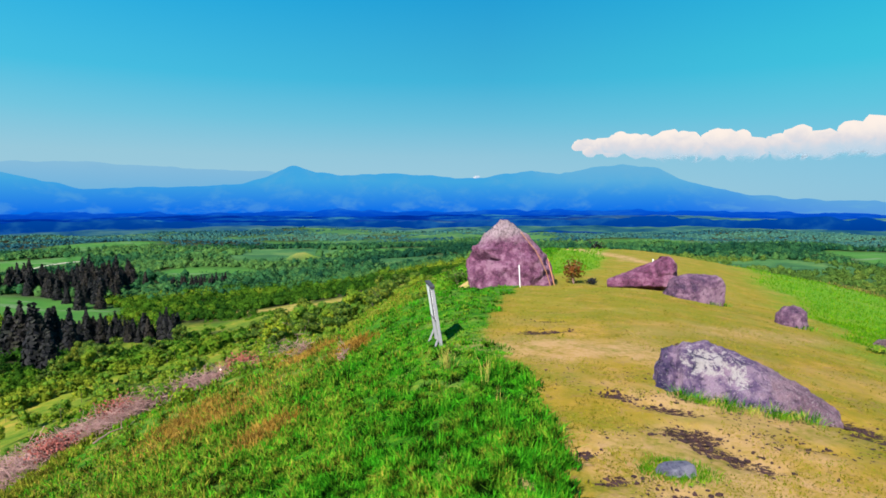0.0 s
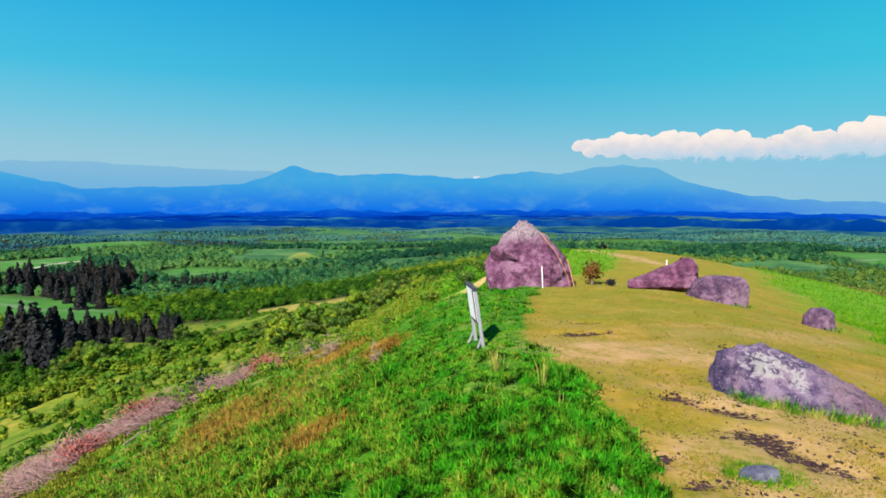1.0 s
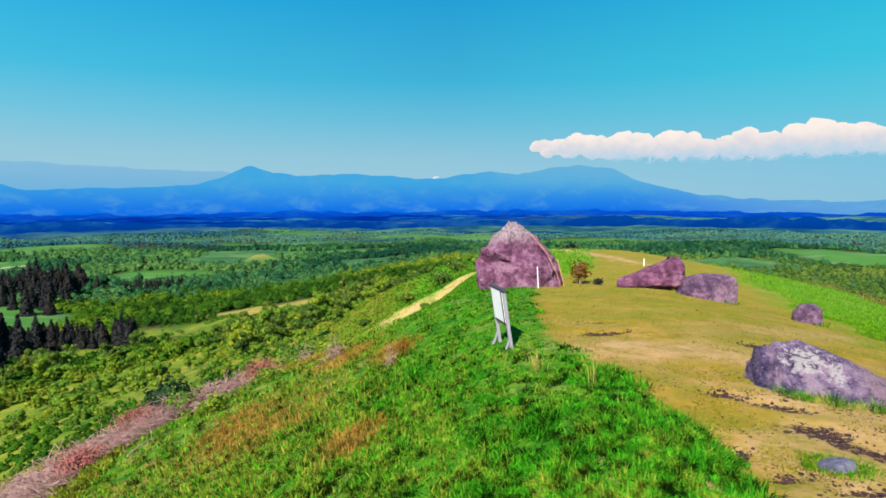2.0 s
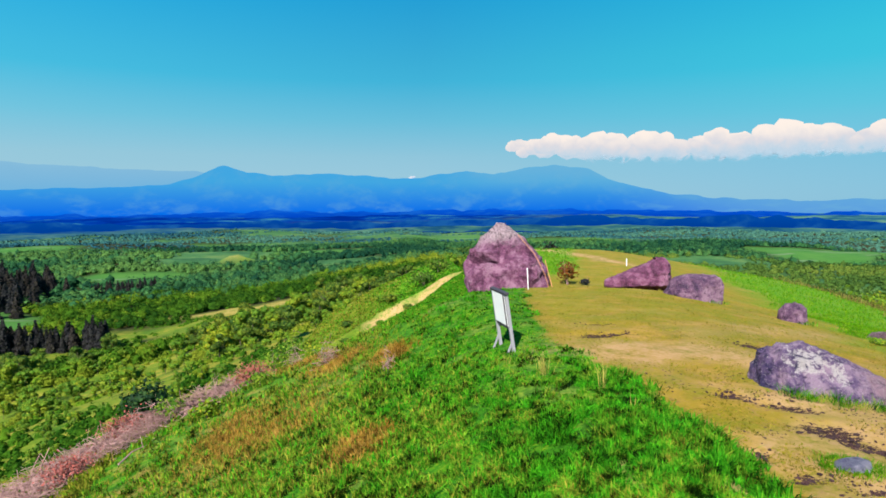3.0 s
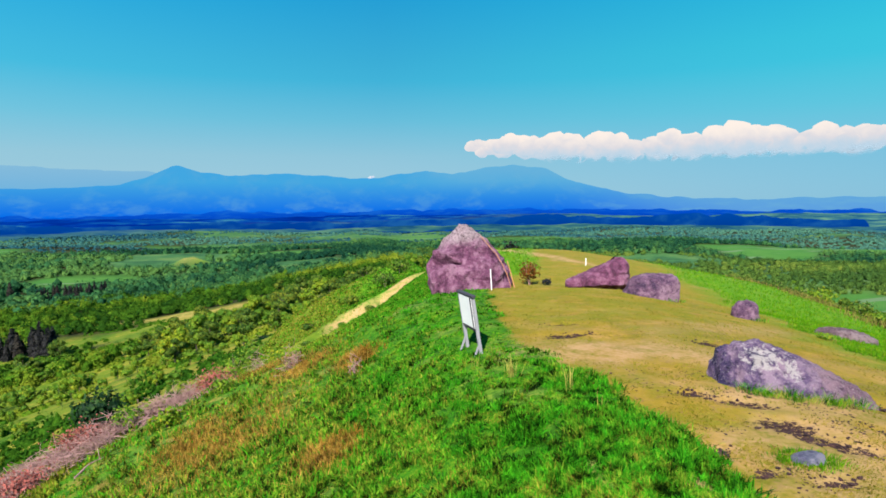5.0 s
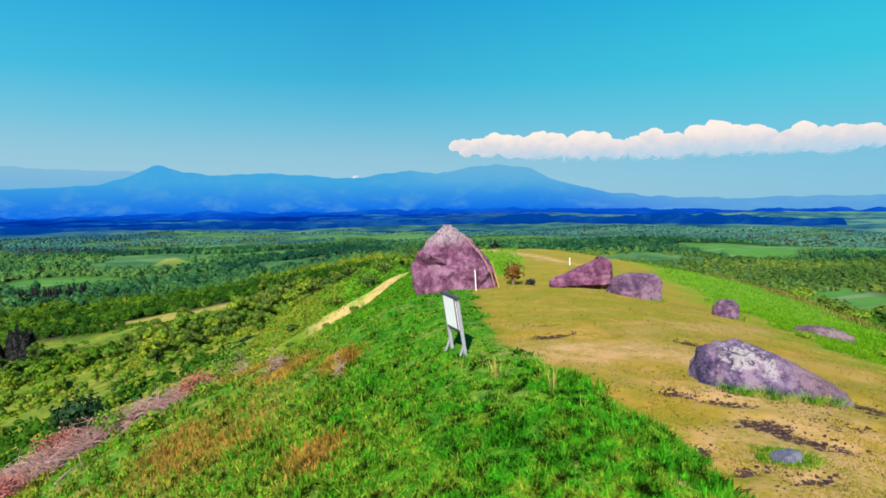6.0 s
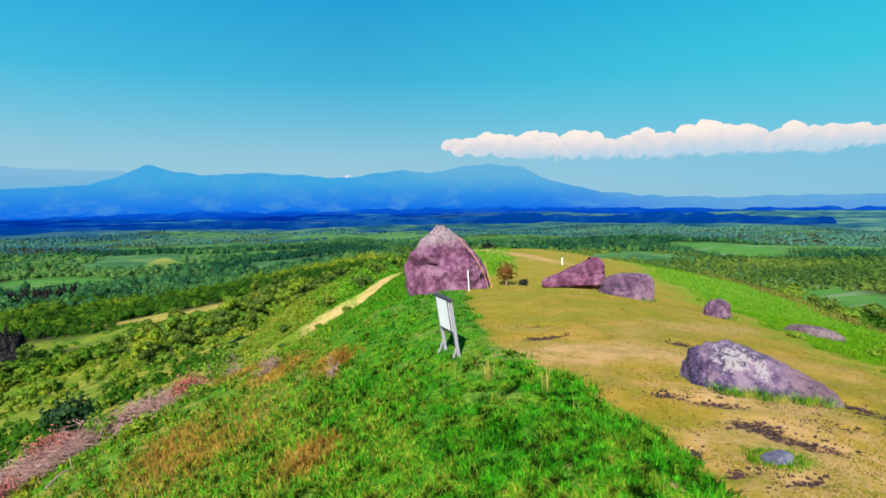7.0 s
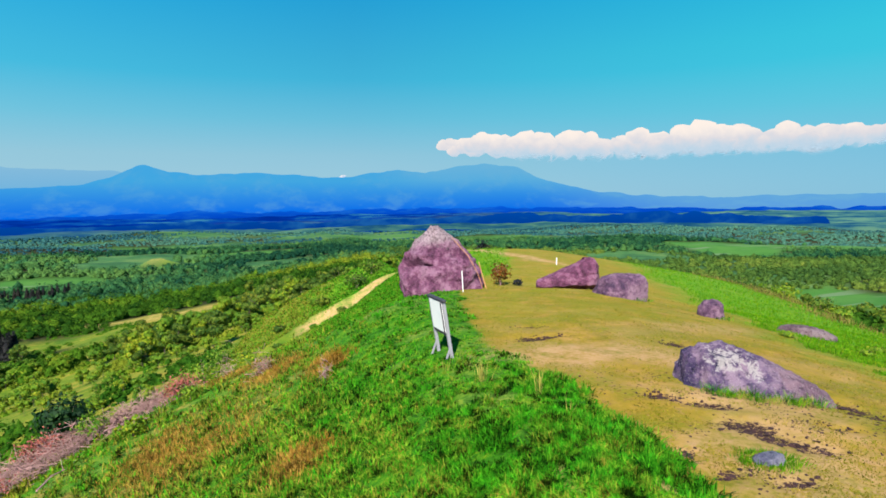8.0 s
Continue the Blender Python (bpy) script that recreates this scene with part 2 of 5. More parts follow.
# ---- the lie of the land ----
def vnoise(x, y, seed=0):
    """Smooth value noise from 0 to 1 on a unit lattice."""
    xi, yi = np.floor(x).astype(np.int64), np.floor(y).astype(np.int64)
    fx, fy = x - xi, y - yi
    fx, fy = fx * fx * (3 - 2 * fx), fy * fy * (3 - 2 * fy)

    def h(i, j):
        k = (i * 374761393 + j * 668265263 + seed * 974634777) & 0x7FFFFFFF
        k = ((k ^ (k >> 13)) * 1274126177) & 0x7FFFFFFF
        return ((k ^ (k >> 16)) & 0xFFFF) / 65535.0

    return (h(xi, yi) * (1 - fx) + h(xi + 1, yi) * fx) * (1 - fy) + (h(xi, yi + 1) * (1 - fx) + h(xi + 1, yi + 1) * fx) * fy


def fbm(x, y, scale, seed=0, octaves=4):
    x, y = np.asarray(x, float), np.asarray(y, float)
    s, a, t = 0.0, 0.5, 0.0
    for o in range(octaves):
        s = s + a * vnoise(x / scale * 2 ** o + 17.3 * o, y / scale * 2 ** o - 9.1 * o, seed + o)
        t, a = t + a, a * 0.5
    return s / t


def soft(t, w):
    return w * np.logaddexp(0.0, np.asarray(t, float) / w)


def smooth(t, lo, hi):
    u = np.clip((np.asarray(t, float) - lo) / (hi - lo), 0, 1)
    return u * u * (3 - 2 * u)


def hump(x, y, cx, cy, rx, ry, turn=0.0):
    """1 in the middle of an oval, 0 on its edge and outside."""
    c, s = math.cos(radians(turn)), math.sin(radians(turn))
    u, v = ((x - cx) * c + (y - cy) * s) / rx, (-(x - cx) * s + (y - cy) * c) / ry
    return np.clip(1 - np.sqrt(u * u + v * v), 0, 1)


SCARS = [(2.35, 15.05, 0.55, 0.20, 5), (3.15, 15.2, 0.42, 0.12, 0), (2.85, 9.95, 0.30, 0.12, -10), (3.5, 9.4, 0.55, 0.15, -22), (3.45, 8.45, 0.42, 0.26, -15), (3.6, 7.95, 0.34, 0.20, -25), (3.9, 7.5, 0.35, 0.14, -20),
         (6.7, 9.85, 0.60, 0.22, -28), (6.75, 9.25, 0.55, 0.16, -20), (2.0, 6.9, 0.25, 0.09, 20), (1.8, 7.6, 0.20, 0.08, 20), (5.8, 14.1, 0.32, 0.26, 0), (2.9, 16.6, 0.40, 0.12, 0), (2.7, 6.5, 0.30, 0.10, 0), (5.2, 8.3, 0.35, 0.08, -15)]


def soil(x, y):
    s = np.zeros_like(x)
    for cx, cy, rx, ry, a in SCARS:
        s = np.maximum(s, smooth(hump(x, y, cx, cy, rx * 1.7, ry * 2.0, a), 0.0, 0.7))
    return s


def left_edge(y):
    return np.interp(y, [-40, 20, 24, 27, 31, 45, 58, 90, 200], [0.3, 0.3, 0.9, 1.9, 3.3, 6.5, 9.5, 18, 40])


def right_edge(y):
    return np.interp(y, [-40, 0, 8, 15, 25, 43, 60, 200], [0, 2.8, 4.0, 5.7, 8.3, 14.5, 19, 60])


def ground_height(x, y):
    x, y = np.asarray(x, float), np.asarray(y, float)
    crest = np.interp(y, [-400, -60, 0, 8, 15, 22, 27, 31, 43, 50, 58, 70, 100, 200, 325, 500, 800, 1600, 1950],
                      [-70, -6, 0.30, 0.50, 0.45, 0.20, -0.08, -0.6, -0.75, -0.7, -0.75, -2.2, -8, -20, -33, -48, -62, -66, -130])
    dl, dr = soft(left_edge(y) - x, 0.45), soft(x - right_edge(y), 1.2)
    fall = np.interp(y, [17, 23, 32, 40, 50, 58, 64, 120, 217, 400], [0.41, 0.36, 0.37, 0.45, 0.50, 0.47, 0.42, 0.28, 0.17, 0.12])
    drop = np.interp(y, [25, 60], [5.5, 1.8])
    brink = drop * (1 - np.exp(-0.22 * soft(dl - 18, 1.5) / drop))
    z = crest - fall * dl - brink - 0.08 * soft(dl - 60, 6.0)
    z = z - np.interp(y, [30, 100, 325], [0.2, 0.15, 0.08]) * dr - 10 * (1 - np.exp(-0.3 * soft(dr - 26, 4.0) / 10)) - 0.06 * soft(dr - 80, 8.0)
    d = np.hypot(x, y)
    far = smooth(d, 150, 700)
    valley = -68 + 9 * (fbm(x, y, 140, 3, 3) - 0.5) + far * (30 * (fbm(x, y, 420, 9, 3) - 0.5) + 16 * (fbm(x / 1.5, y, 150, 8, 2) - 0.5))
    valley = valley - 60 * smooth(d, 1600, 1950)
    z = valley + soft(z - valley, 4.0) + 5 * smooth(d, 90, 160) * (fbm(x, y, 70, 13, 3) - 0.5)
    z = z + 12 * knoll(x, y)
    near = 1 - smooth(np.hypot(x, y - 10), 40, 120)
    z = z + near * (0.22 * (fbm(x, y, 2.6, 21, 3) - 0.5) * smooth(-x, -1.5, 2.5) + 0.10 * (fbm(x, y, 1.6, 31, 3) - 0.5))
    z = z + 0.42 * np.exp(-((y - 22.6) / 2.8) ** 2) * smooth(x, -4.0, -0.6) * (1 - smooth(x, 0.3, 2.2))
    bl = bank_line(x, y)
    side = smooth(x, -14, -8) * (1 - smooth(x, 5, 9)) * smooth(near, 0.0, 0.3)
    z = z - 1.0 * smooth(bl, -14, -3) * (1 - smooth(bl, 20, 36)) * (1 - smooth(x, 0, 5)) * side
    scarp = np.interp(x, [-11, -7, -3, 0, 3, 6], [0.45, 0.6, 1.1, 1.25, 0.9, 0.4]) * smooth(bl + 1.6 * (fbm(x, y, 2.6, 64, 3) - 0.5), -1.2, 0.8)
    z = z + (scarp + 3.6 * smooth(bl, 1.0, 16.0)) * (1 - smooth(bl, 20, 36)) * side
    return z - 0.07 * soil(x, y) * near


def bank_line(x, y):
    """How far a place lies beyond the eroded bank on the next rise."""
    return y - (58.2 + 0.48 * (x + 7.0))


def clumps(x, y):
    """Where the valley's woods stand, from 0 to 1: in bands across the view."""
    return np.where(np.hypot(x, y) < 500, fbm(x / 1.7, y, 45, 91), fbm(x / 1.7, y, 120, 91)) + 0.22 * dense_wood(x, y) - 0.4 * glade(x, y)


def glade(x, y):
    """A strip of open ochre grass between the woods of the valley's side."""
    way = np.interp(x, [-190, -150, -97, -65, -30, -10], [405, 412, 392, 376, 384, 400])
    return smooth(1 - np.abs(y - way) / (20 + 26 * (fbm(x, y, 22, 96, 3) - 0.5)), 0.0, 0.45) * smooth(x, -195, -170) * (1 - smooth(x, -30, -10))


def dense_wood(x, y):
    """The closed band of wood that stands behind the glade."""
    way = np.interp(x, [-230, -150, -97, -65, -30, 20], [462, 470, 450, 436, 445, 480])
    return smooth(1 - np.abs(y - way) / 55, 0.0, 0.5) * smooth(x, -240, -200) * (1 - smooth(x, 10, 40))


def knoll(x, y):
    """A small sandy hill in the woods."""
    return smooth(hump(x, y, -168, 740, 30, 24), 0.0, 0.9)


def lush_edge(y):
    return np.interp(y, [0, 6.6, 10.6, 13.5, 15, 22, 27, 31], [1.4, 1.5, 1.62, 1.25, 0.95, 2.2, 3.3, 4.0])


def lush(x, y):
    return smooth(lush_edge(y) - x + 0.6 * (fbm(x, y, 0.6, 41, 3) - 0.5), -0.08, 0.12)


def meadow(x, y):
    right = smooth(x - (11.6 + 0.36 * (y - 12)) + 5.0 * (fbm(x, y, 2.5, 51, 4) - 0.5) + 2.2 * (fbm(x, y, 0.7, 53, 3) - 0.5), -2.6, 3.0)
    mound = smooth(7.4 + 0.33 * (y - 31) - x + 2.0 * (fbm(x, y, 2.0, 52) - 0.5), 0.0, 1.2) * smooth(y, 35, 38)
    return np.maximum(right, 0.95 * mound)


def bare(x, y):
    """Worn tan earth: the trodden middle of the hilltop and the far path."""
    a = smooth(hump(x, y, 3.2, 13.2, 4.2, 2.0, -15) + 0.9 * (fbm(x, y, 1.2, 61) - 0.5), 0.0, 0.8) * 0.85
    b = smooth(1 - np.abs(x - (14.2 - 0.25 * (y - 50))) / 2.0 + fbm(x, y, 1.5, 62) - 0.5, 0.2, 0.9) * smooth(y, 42, 46) * (1 - smooth(y, 57, 62)) * 0.9
    c = smooth(hump(x, y, 9.0, 17.5, 8.0, 1.6, 28) + 0.9 * (fbm(x, y, 1.2, 63) - 0.5), 0.1, 0.9) * 0.6
    f = smooth(hump(x, y, 4.4, 9.7, 2.9, 1.4, -15) + 0.8 * (fbm(x, y, 0.9, 65) - 0.5), 0.15, 0.7) * 0.8
    g = smooth(hump(x, y, 3.6, 7.0, 4.5, 2.6, -10) + 1.2 * (fbm(x, y, 0.5, 66) - 0.5), 0.15, 0.8) * 0.7
    c = np.maximum(np.maximum(c, f), g)
    bl = bank_line(x, y) + 2.4 * (fbm(x, y, 3.2, 64, 4) - 0.5)
    e = smooth(bl, -1.9, -1.4) * (1 - smooth(bl, 0.3, 1.0)) * (0.6 + 0.4 * smooth(fbm(x, y, 1.3, 69, 3), 0.36, 0.48)) * smooth(x + 2 * (fbm(x, y, 1.0, 68) - 0.5), -10.6, -9.6) * (1 - smooth(x, 5.0, 6.5))
    return np.maximum(np.maximum(np.maximum(a, b), np.maximum(c, e)), 0.6 * smooth(knoll(x, y) + 0.8 * (fbm(x, y, 14, 67) - 0.5), 0.4, 0.8))


def link_mesh(name, verts, faces, mats, face_mat=None, smooth_shade=True):
    """A mesh object from arrays; all faces have the same number of corners."""
    verts, faces = np.asarray(verts, np.float32), np.asarray(faces, np.int32)
    me = bpy.data.meshes.new(name)
    n, k = faces.shape
    me.vertices.add(len(verts))
    me.vertices.foreach_set("co", verts.ravel())
    me.loops.add(n * k)
    me.loops.foreach_set("vertex_index", faces.ravel())
    me.polygons.add(n)
    me.polygons.foreach_set("loop_start", np.arange(0, n * k, k, dtype=np.int32))
    me.polygons.foreach_set("use_smooth", np.full(n, smooth_shade))
    for m in mats:
        me.materials.append(m)
    if face_mat is not None:
        me.polygons.foreach_set("material_index", np.asarray(face_mat, np.int32))
    me.update(calc_edges=True)
    return me


def grid_faces(rows, cols, wrap=False):
    i, j = np.meshgrid(np.arange(rows - 1), np.arange(cols if wrap else cols - 1), indexing="ij")
    a, b = i * cols + j, i * cols + (j + 1) % cols
    return np.stack([a, b, b + cols, a + cols], -1).reshape(-1, 4)


def set_attr(me, name, values):
    me.attributes.new(name, "FLOAT", "POINT").data.foreach_set("value", np.asarray(values, np.float32))


def part(name, me, parent, label=""):
    ob = new(name, me)
    ob.parent = parent
    if label:
        ob["label"] = label
    return ob


def thing(name, m, label, category, group="", kind=""):
    ob = new(name)
    ob.empty_display_size = 0.2
    ob.matrix_basis = m
    return tagged(ob, label, category, group, kind)


# ---- ground ----
def fields(x, y):
    f = np.zeros_like(x)
    for cx, cy, rx, ry, a in FIELDS:
        f = np.maximum(f, smooth(hump(x, y, cx, cy, rx, ry, a), 0.0, 0.12))
    return f


FIELDS = [(-292, 428, 92, 52, -32), (-245, 632, 62, 46, 0), (-485, 705, 75, 50, 0), (-405, 815, 95, 70, 10), (-75, 925, 90, 45, 0), (360, 1080, 110, 120, 0), (370, 372, 70, 70, -45), (-560, 1000, 110, 60, 0), (140, 1250, 120, 60, 0), (560, 760, 70, 95, 0), (720, 700, 150, 80, -45), (650, 930, 130, 70, -35), (-250, 1150, 110, 60, 0)]


def ground_material():
    n = Nodes("hill_ground")
    big, mid, fine, tiny = n.noise(0.35, 5), n.noise(1.6, 6, 0.65), n.noise(9, 5, 0.65), n.noise(40, 3, 0.6)
    mown = n.ramp(mid, (0.28, (0.19, 0.165, 0.010)), (0.5, (0.34, 0.225, 0.022)), (0.72, (0.50, 0.29, 0.075)))
    mown = n.mix(n.math("MULTIPLY", n.step(n.noise(0.5, 5, 0.65), 0.42, 0.58), 0.8), mown, n.ramp(fine, (0.35, (0.135, 0.165, 0.007)), (0.65, (0.28, 0.225, 0.013))))
    mown = n.mix(n.math("MULTIPLY", n.step(n.mix(0.5, fine, n.noise(3.2, 5, 0.7)), 0.50, 0.64), 0.8), mown, (0.20, 0.125, 0.05))
    mown = n.mix(n.math("MULTIPLY", n.step(big, 0.55, 0.7), 0.6), mown, (0.34, 0.24, 0.08))
    far_lawn = n.math("MULTIPLY", n.math("MULTIPLY", n.step(n.axis("Y"), 14.5, 19.0), n.step(n.noise(0.7, 5, 0.65), 0.36, 0.56)), 0.6)
    mown = n.mix(far_lawn, mown, n.ramp(fine, (0.35, (0.15, 0.185, 0.006)), (0.65, (0.27, 0.245, 0.012))))
    rust = n.ramp(fine, (0.35, (0.16, 0.10, 0.02)), (0.65, (0.34, 0.22, 0.06)))
    speck = n.noise(16, 6, 0.75)
    mown = n.mix(n.math("MULTIPLY", n.step(speck, 0.44, 0.34), 0.4), mown, (0.09, 0.075, 0.012))
    mown = n.mix(n.math("MULTIPLY", n.step(speck, 0.58, 0.68), 0.6), mown, (0.44, 0.31, 0.14))
    # the darkest stop paints in the shaded gaps between tufts
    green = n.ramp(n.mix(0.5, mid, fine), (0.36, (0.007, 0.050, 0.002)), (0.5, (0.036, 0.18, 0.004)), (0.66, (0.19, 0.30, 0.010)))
    field = n.ramp(n.mix(0.5, mid, fine), (0.36, (0.045, 0.19, 0.005)), (0.5, (0.10, 0.28, 0.006)), (0.64, (0.25, 0.33, 0.015)))
    tan = n.ramp(n.mix(0.5, mid, fine), (0.3, (0.36, 0.20, 0.09)), (0.7, (0.58, 0.37, 0.19)))
    dark = n.ramp(fine, (0.35, (0.010, 0.004, 0.008)), (0.7, (0.06, 0.025, 0.026)))
    floor = n.ramp(n.mix(0.4, n.noise(0.05, 6, 0.7), n.noise(0.3, 5, 0.7)), (0.38, (0.05, 0.13, 0.008)), (0.50, (0.14, 0.20, 0.014)), (0.61, (0.33, 0.26, 0.04)))
    # far clearings: green with some haze mixed into the colour
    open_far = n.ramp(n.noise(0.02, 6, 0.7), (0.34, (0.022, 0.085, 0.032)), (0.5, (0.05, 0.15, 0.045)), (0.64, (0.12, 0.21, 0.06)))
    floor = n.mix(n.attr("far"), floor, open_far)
    floor = n.mix(n.math("MULTIPLY", n.attr("glade"), n.step(n.noise(0.09, 5, 0.7), 0.34, 0.52)), floor, n.ramp(n.noise(0.25, 4, 0.6), (0.35, (0.25, 0.20, 0.03)), (0.65, (0.46, 0.34, 0.11))))
    crop = n.ramp(n.noise(0.03, 4, 0.6), (0.3, (0.035, 0.15, 0.022)), (0.7, (0.075, 0.20, 0.035)))
    crop = n.mix(n.math("MULTIPLY", n.step(n.noise(0.035, 3, 0.5, (0.35, 1.6, 1)), 0.56, 0.64), 0.75), crop, (0.15, 0.22, 0.12))
    dryness = n.math("MULTIPLY", n.step(n.axis("X"), -1.5, -8.0), n.step(n.mix(0.5, mid, big), 0.44, 0.60))
    green = n.mix(n.math("MULTIPLY", dryness, 0.8), green, rust)
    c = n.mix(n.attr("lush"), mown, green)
    c = n.mix(n.attr("meadow"), c, field)
    c = n.mix(n.math("MULTIPLY", n.attr("bare"), n.step(n.mix(0.5, fine, mid), 0.32, 0.58)), c, tan)
    crumbs = n.math("ADD", n.attr("soil"), n.math("MULTIPLY", n.math("SUBTRACT", n.noise(9.0, 8, 0.85, (0.8, 1.3, 1)), 0.5), 4.2))
    c = n.mix(n.math("MULTIPLY", n.step(crumbs, 0.70, 0.94), n.step(n.attr("soil"), 0.0, 0.15)), c, dark)
    c = n.mix(n.attr("valley"), c, floor)
    # dark leaf litter, deepened to paint in the shade under the crowns
    shaded_litter = n.ramp(n.noise(0.2, 5, 0.65), (0.35, (0.012, 0.014, 0.008)), (0.65, (0.04, 0.05, 0.012)))
    c = n.mix(n.attr("wood"), c, shaded_litter)
    c = n.mix(n.attr("field"), c, crop)
    h = n.math("ADD", n.math("MULTIPLY", fine, 0.6), n.math("MULTIPLY", tiny, 0.4))
    return n.finish(c, 0.95, h, 0.05, 0.1)


def build_ground():
    # a sheet that is fine on the hilltop and coarser with distance
    out = 16 + np.cumsum(0.4 * 1.045 ** np.arange(60))
    out = np.concatenate([out, np.geomspace(out[-1] * 1.05, 4850, 60)])
    x = np.concatenate([-out[::-1], np.arange(-16, 16.01, 0.16), out])
    ahead = np.concatenate([np.arange(3, 34, 0.16), np.arange(34, 72, 0.3)])
    y = np.concatenate([-np.geomspace(4, 1500, 26)[::-1], [-2.0, 0.0, 1.5], ahead, ahead[-1] + np.cumsum(0.4 * 1.06 ** np.arange(48))])
    y = np.concatenate([y, np.geomspace(y[-1] * 1.05, 4850, 60)])
    gy, gx = np.meshgrid(y, x, indexing="ij")
    px, py = gx.ravel(), gy.ravel()
    pz = ground_height(px, py)
    me = link_mesh("ground", np.stack([px, py, pz], -1), grid_faces(len(y), len(x)), [ground_material()])
    dist = np.hypot(px, py)
    dl, dr = left_edge(py) - px, px - right_edge(py)
    val = np.maximum(np.maximum(smooth(dl + 3 * (fbm(px, py, 4, 71) - 0.5), 12, 15), smooth(dr + 6 * (fbm(px, py, 6, 72) - 0.5), 27, 31)), smooth(py, 62, 80) * (1 - smooth(px, -16, -12) * (1 - smooth(px, 6, 12)) * (1 - smooth(bank_line(px, py), 22, 32))))
    val = np.maximum(val, smooth(-py, 60, 100))
    val = val * (1 - smooth(knoll(px, py), 0.2, 0.5))
    set_attr(me, "lush", np.maximum(lush(px, py), smooth(py, 60, 75)))
    set_attr(me, "meadow", meadow(px, py))
    set_attr(me, "bare", bare(px, py))
    set_attr(me, "soil", soil(px, py))
    set_attr(me, "valley", val)
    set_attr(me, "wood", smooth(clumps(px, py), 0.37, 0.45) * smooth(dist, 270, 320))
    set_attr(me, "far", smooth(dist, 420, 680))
    set_attr(me, "glade", glade(px, py))
    set_attr(me, "field", fields(px, py) * smooth(dist, 150, 200))
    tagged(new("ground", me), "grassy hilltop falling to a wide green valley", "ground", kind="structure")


build_ground()


def at(x, y, lift=0.0):
    return (x, y, float(ground_height(np.array([x]), np.array([y]))[0]) + lift)


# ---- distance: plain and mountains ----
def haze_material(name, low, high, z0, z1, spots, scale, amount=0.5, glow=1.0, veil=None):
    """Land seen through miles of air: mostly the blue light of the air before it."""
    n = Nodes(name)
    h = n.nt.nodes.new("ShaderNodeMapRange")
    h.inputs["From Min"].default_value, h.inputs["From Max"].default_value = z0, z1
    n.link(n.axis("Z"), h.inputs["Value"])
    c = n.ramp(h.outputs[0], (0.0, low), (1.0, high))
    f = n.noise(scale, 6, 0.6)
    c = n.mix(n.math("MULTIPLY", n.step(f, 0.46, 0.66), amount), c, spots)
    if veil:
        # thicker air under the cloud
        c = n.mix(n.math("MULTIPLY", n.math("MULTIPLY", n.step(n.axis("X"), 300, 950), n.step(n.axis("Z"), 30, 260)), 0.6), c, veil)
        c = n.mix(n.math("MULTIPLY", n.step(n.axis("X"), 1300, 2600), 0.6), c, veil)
    # haze is painted in: the land itself glows in the air's colour
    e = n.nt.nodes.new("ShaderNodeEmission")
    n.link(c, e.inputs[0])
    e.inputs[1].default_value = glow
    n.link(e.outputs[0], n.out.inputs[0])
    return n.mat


def ridge(name, dist, az, el, material, label, rough, seed, depth=500):
    """A range of hills: a crest line over bearings, with a slope to the front and broken spurs."""
    a = np.linspace(az[0], az[-1], 700)
    e = np.interp(a, az, el)
    e = e + rough * (fbm(a * 3, a * 0 + seed, 4.0, seed, 5) - 0.5)
    rows = []
    for k in np.linspace(0, 1, 14):
        d = dist - depth * (1 - k) + 60 * (fbm(a * 2, a * 0 + 9 * k, 3.0, seed + 3) - 0.5)
        top = dist * np.tan(np.radians(e))
        base = -95.0
        z = base + (top - base) * (k ** 1.25) * (1 + (1 - k) * k * 0.9 * (fbm(a * 2.5, 6 * k + a * 0, 2.0, seed + 7) - 0.5))
        rows.append(np.stack([d * np.sin(np.radians(a)), d * np.cos(np.radians(a)), z], -1))
    me = link_mesh(name, np.concatenate(rows), grid_faces(14, len(a)), [material])
    return tagged(new(name, me), label, "mountains", kind="structure")


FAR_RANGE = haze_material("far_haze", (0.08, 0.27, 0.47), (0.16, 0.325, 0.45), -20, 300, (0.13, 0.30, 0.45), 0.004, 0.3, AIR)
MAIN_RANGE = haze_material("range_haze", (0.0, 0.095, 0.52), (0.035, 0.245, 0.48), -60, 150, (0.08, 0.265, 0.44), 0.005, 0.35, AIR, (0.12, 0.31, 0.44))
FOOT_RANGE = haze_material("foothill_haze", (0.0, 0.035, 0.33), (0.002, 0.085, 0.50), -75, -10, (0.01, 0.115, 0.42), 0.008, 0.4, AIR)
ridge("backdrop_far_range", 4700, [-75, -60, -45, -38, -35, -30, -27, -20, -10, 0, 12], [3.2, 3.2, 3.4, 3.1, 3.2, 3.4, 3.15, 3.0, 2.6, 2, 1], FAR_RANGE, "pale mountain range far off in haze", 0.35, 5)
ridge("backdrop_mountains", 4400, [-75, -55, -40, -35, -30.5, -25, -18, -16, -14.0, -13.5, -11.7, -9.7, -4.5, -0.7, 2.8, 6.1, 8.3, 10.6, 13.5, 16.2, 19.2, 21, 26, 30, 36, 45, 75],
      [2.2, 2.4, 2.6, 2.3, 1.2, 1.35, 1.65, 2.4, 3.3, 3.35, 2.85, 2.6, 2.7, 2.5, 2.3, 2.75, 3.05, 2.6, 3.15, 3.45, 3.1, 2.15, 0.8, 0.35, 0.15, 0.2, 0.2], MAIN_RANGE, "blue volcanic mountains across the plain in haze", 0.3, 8)
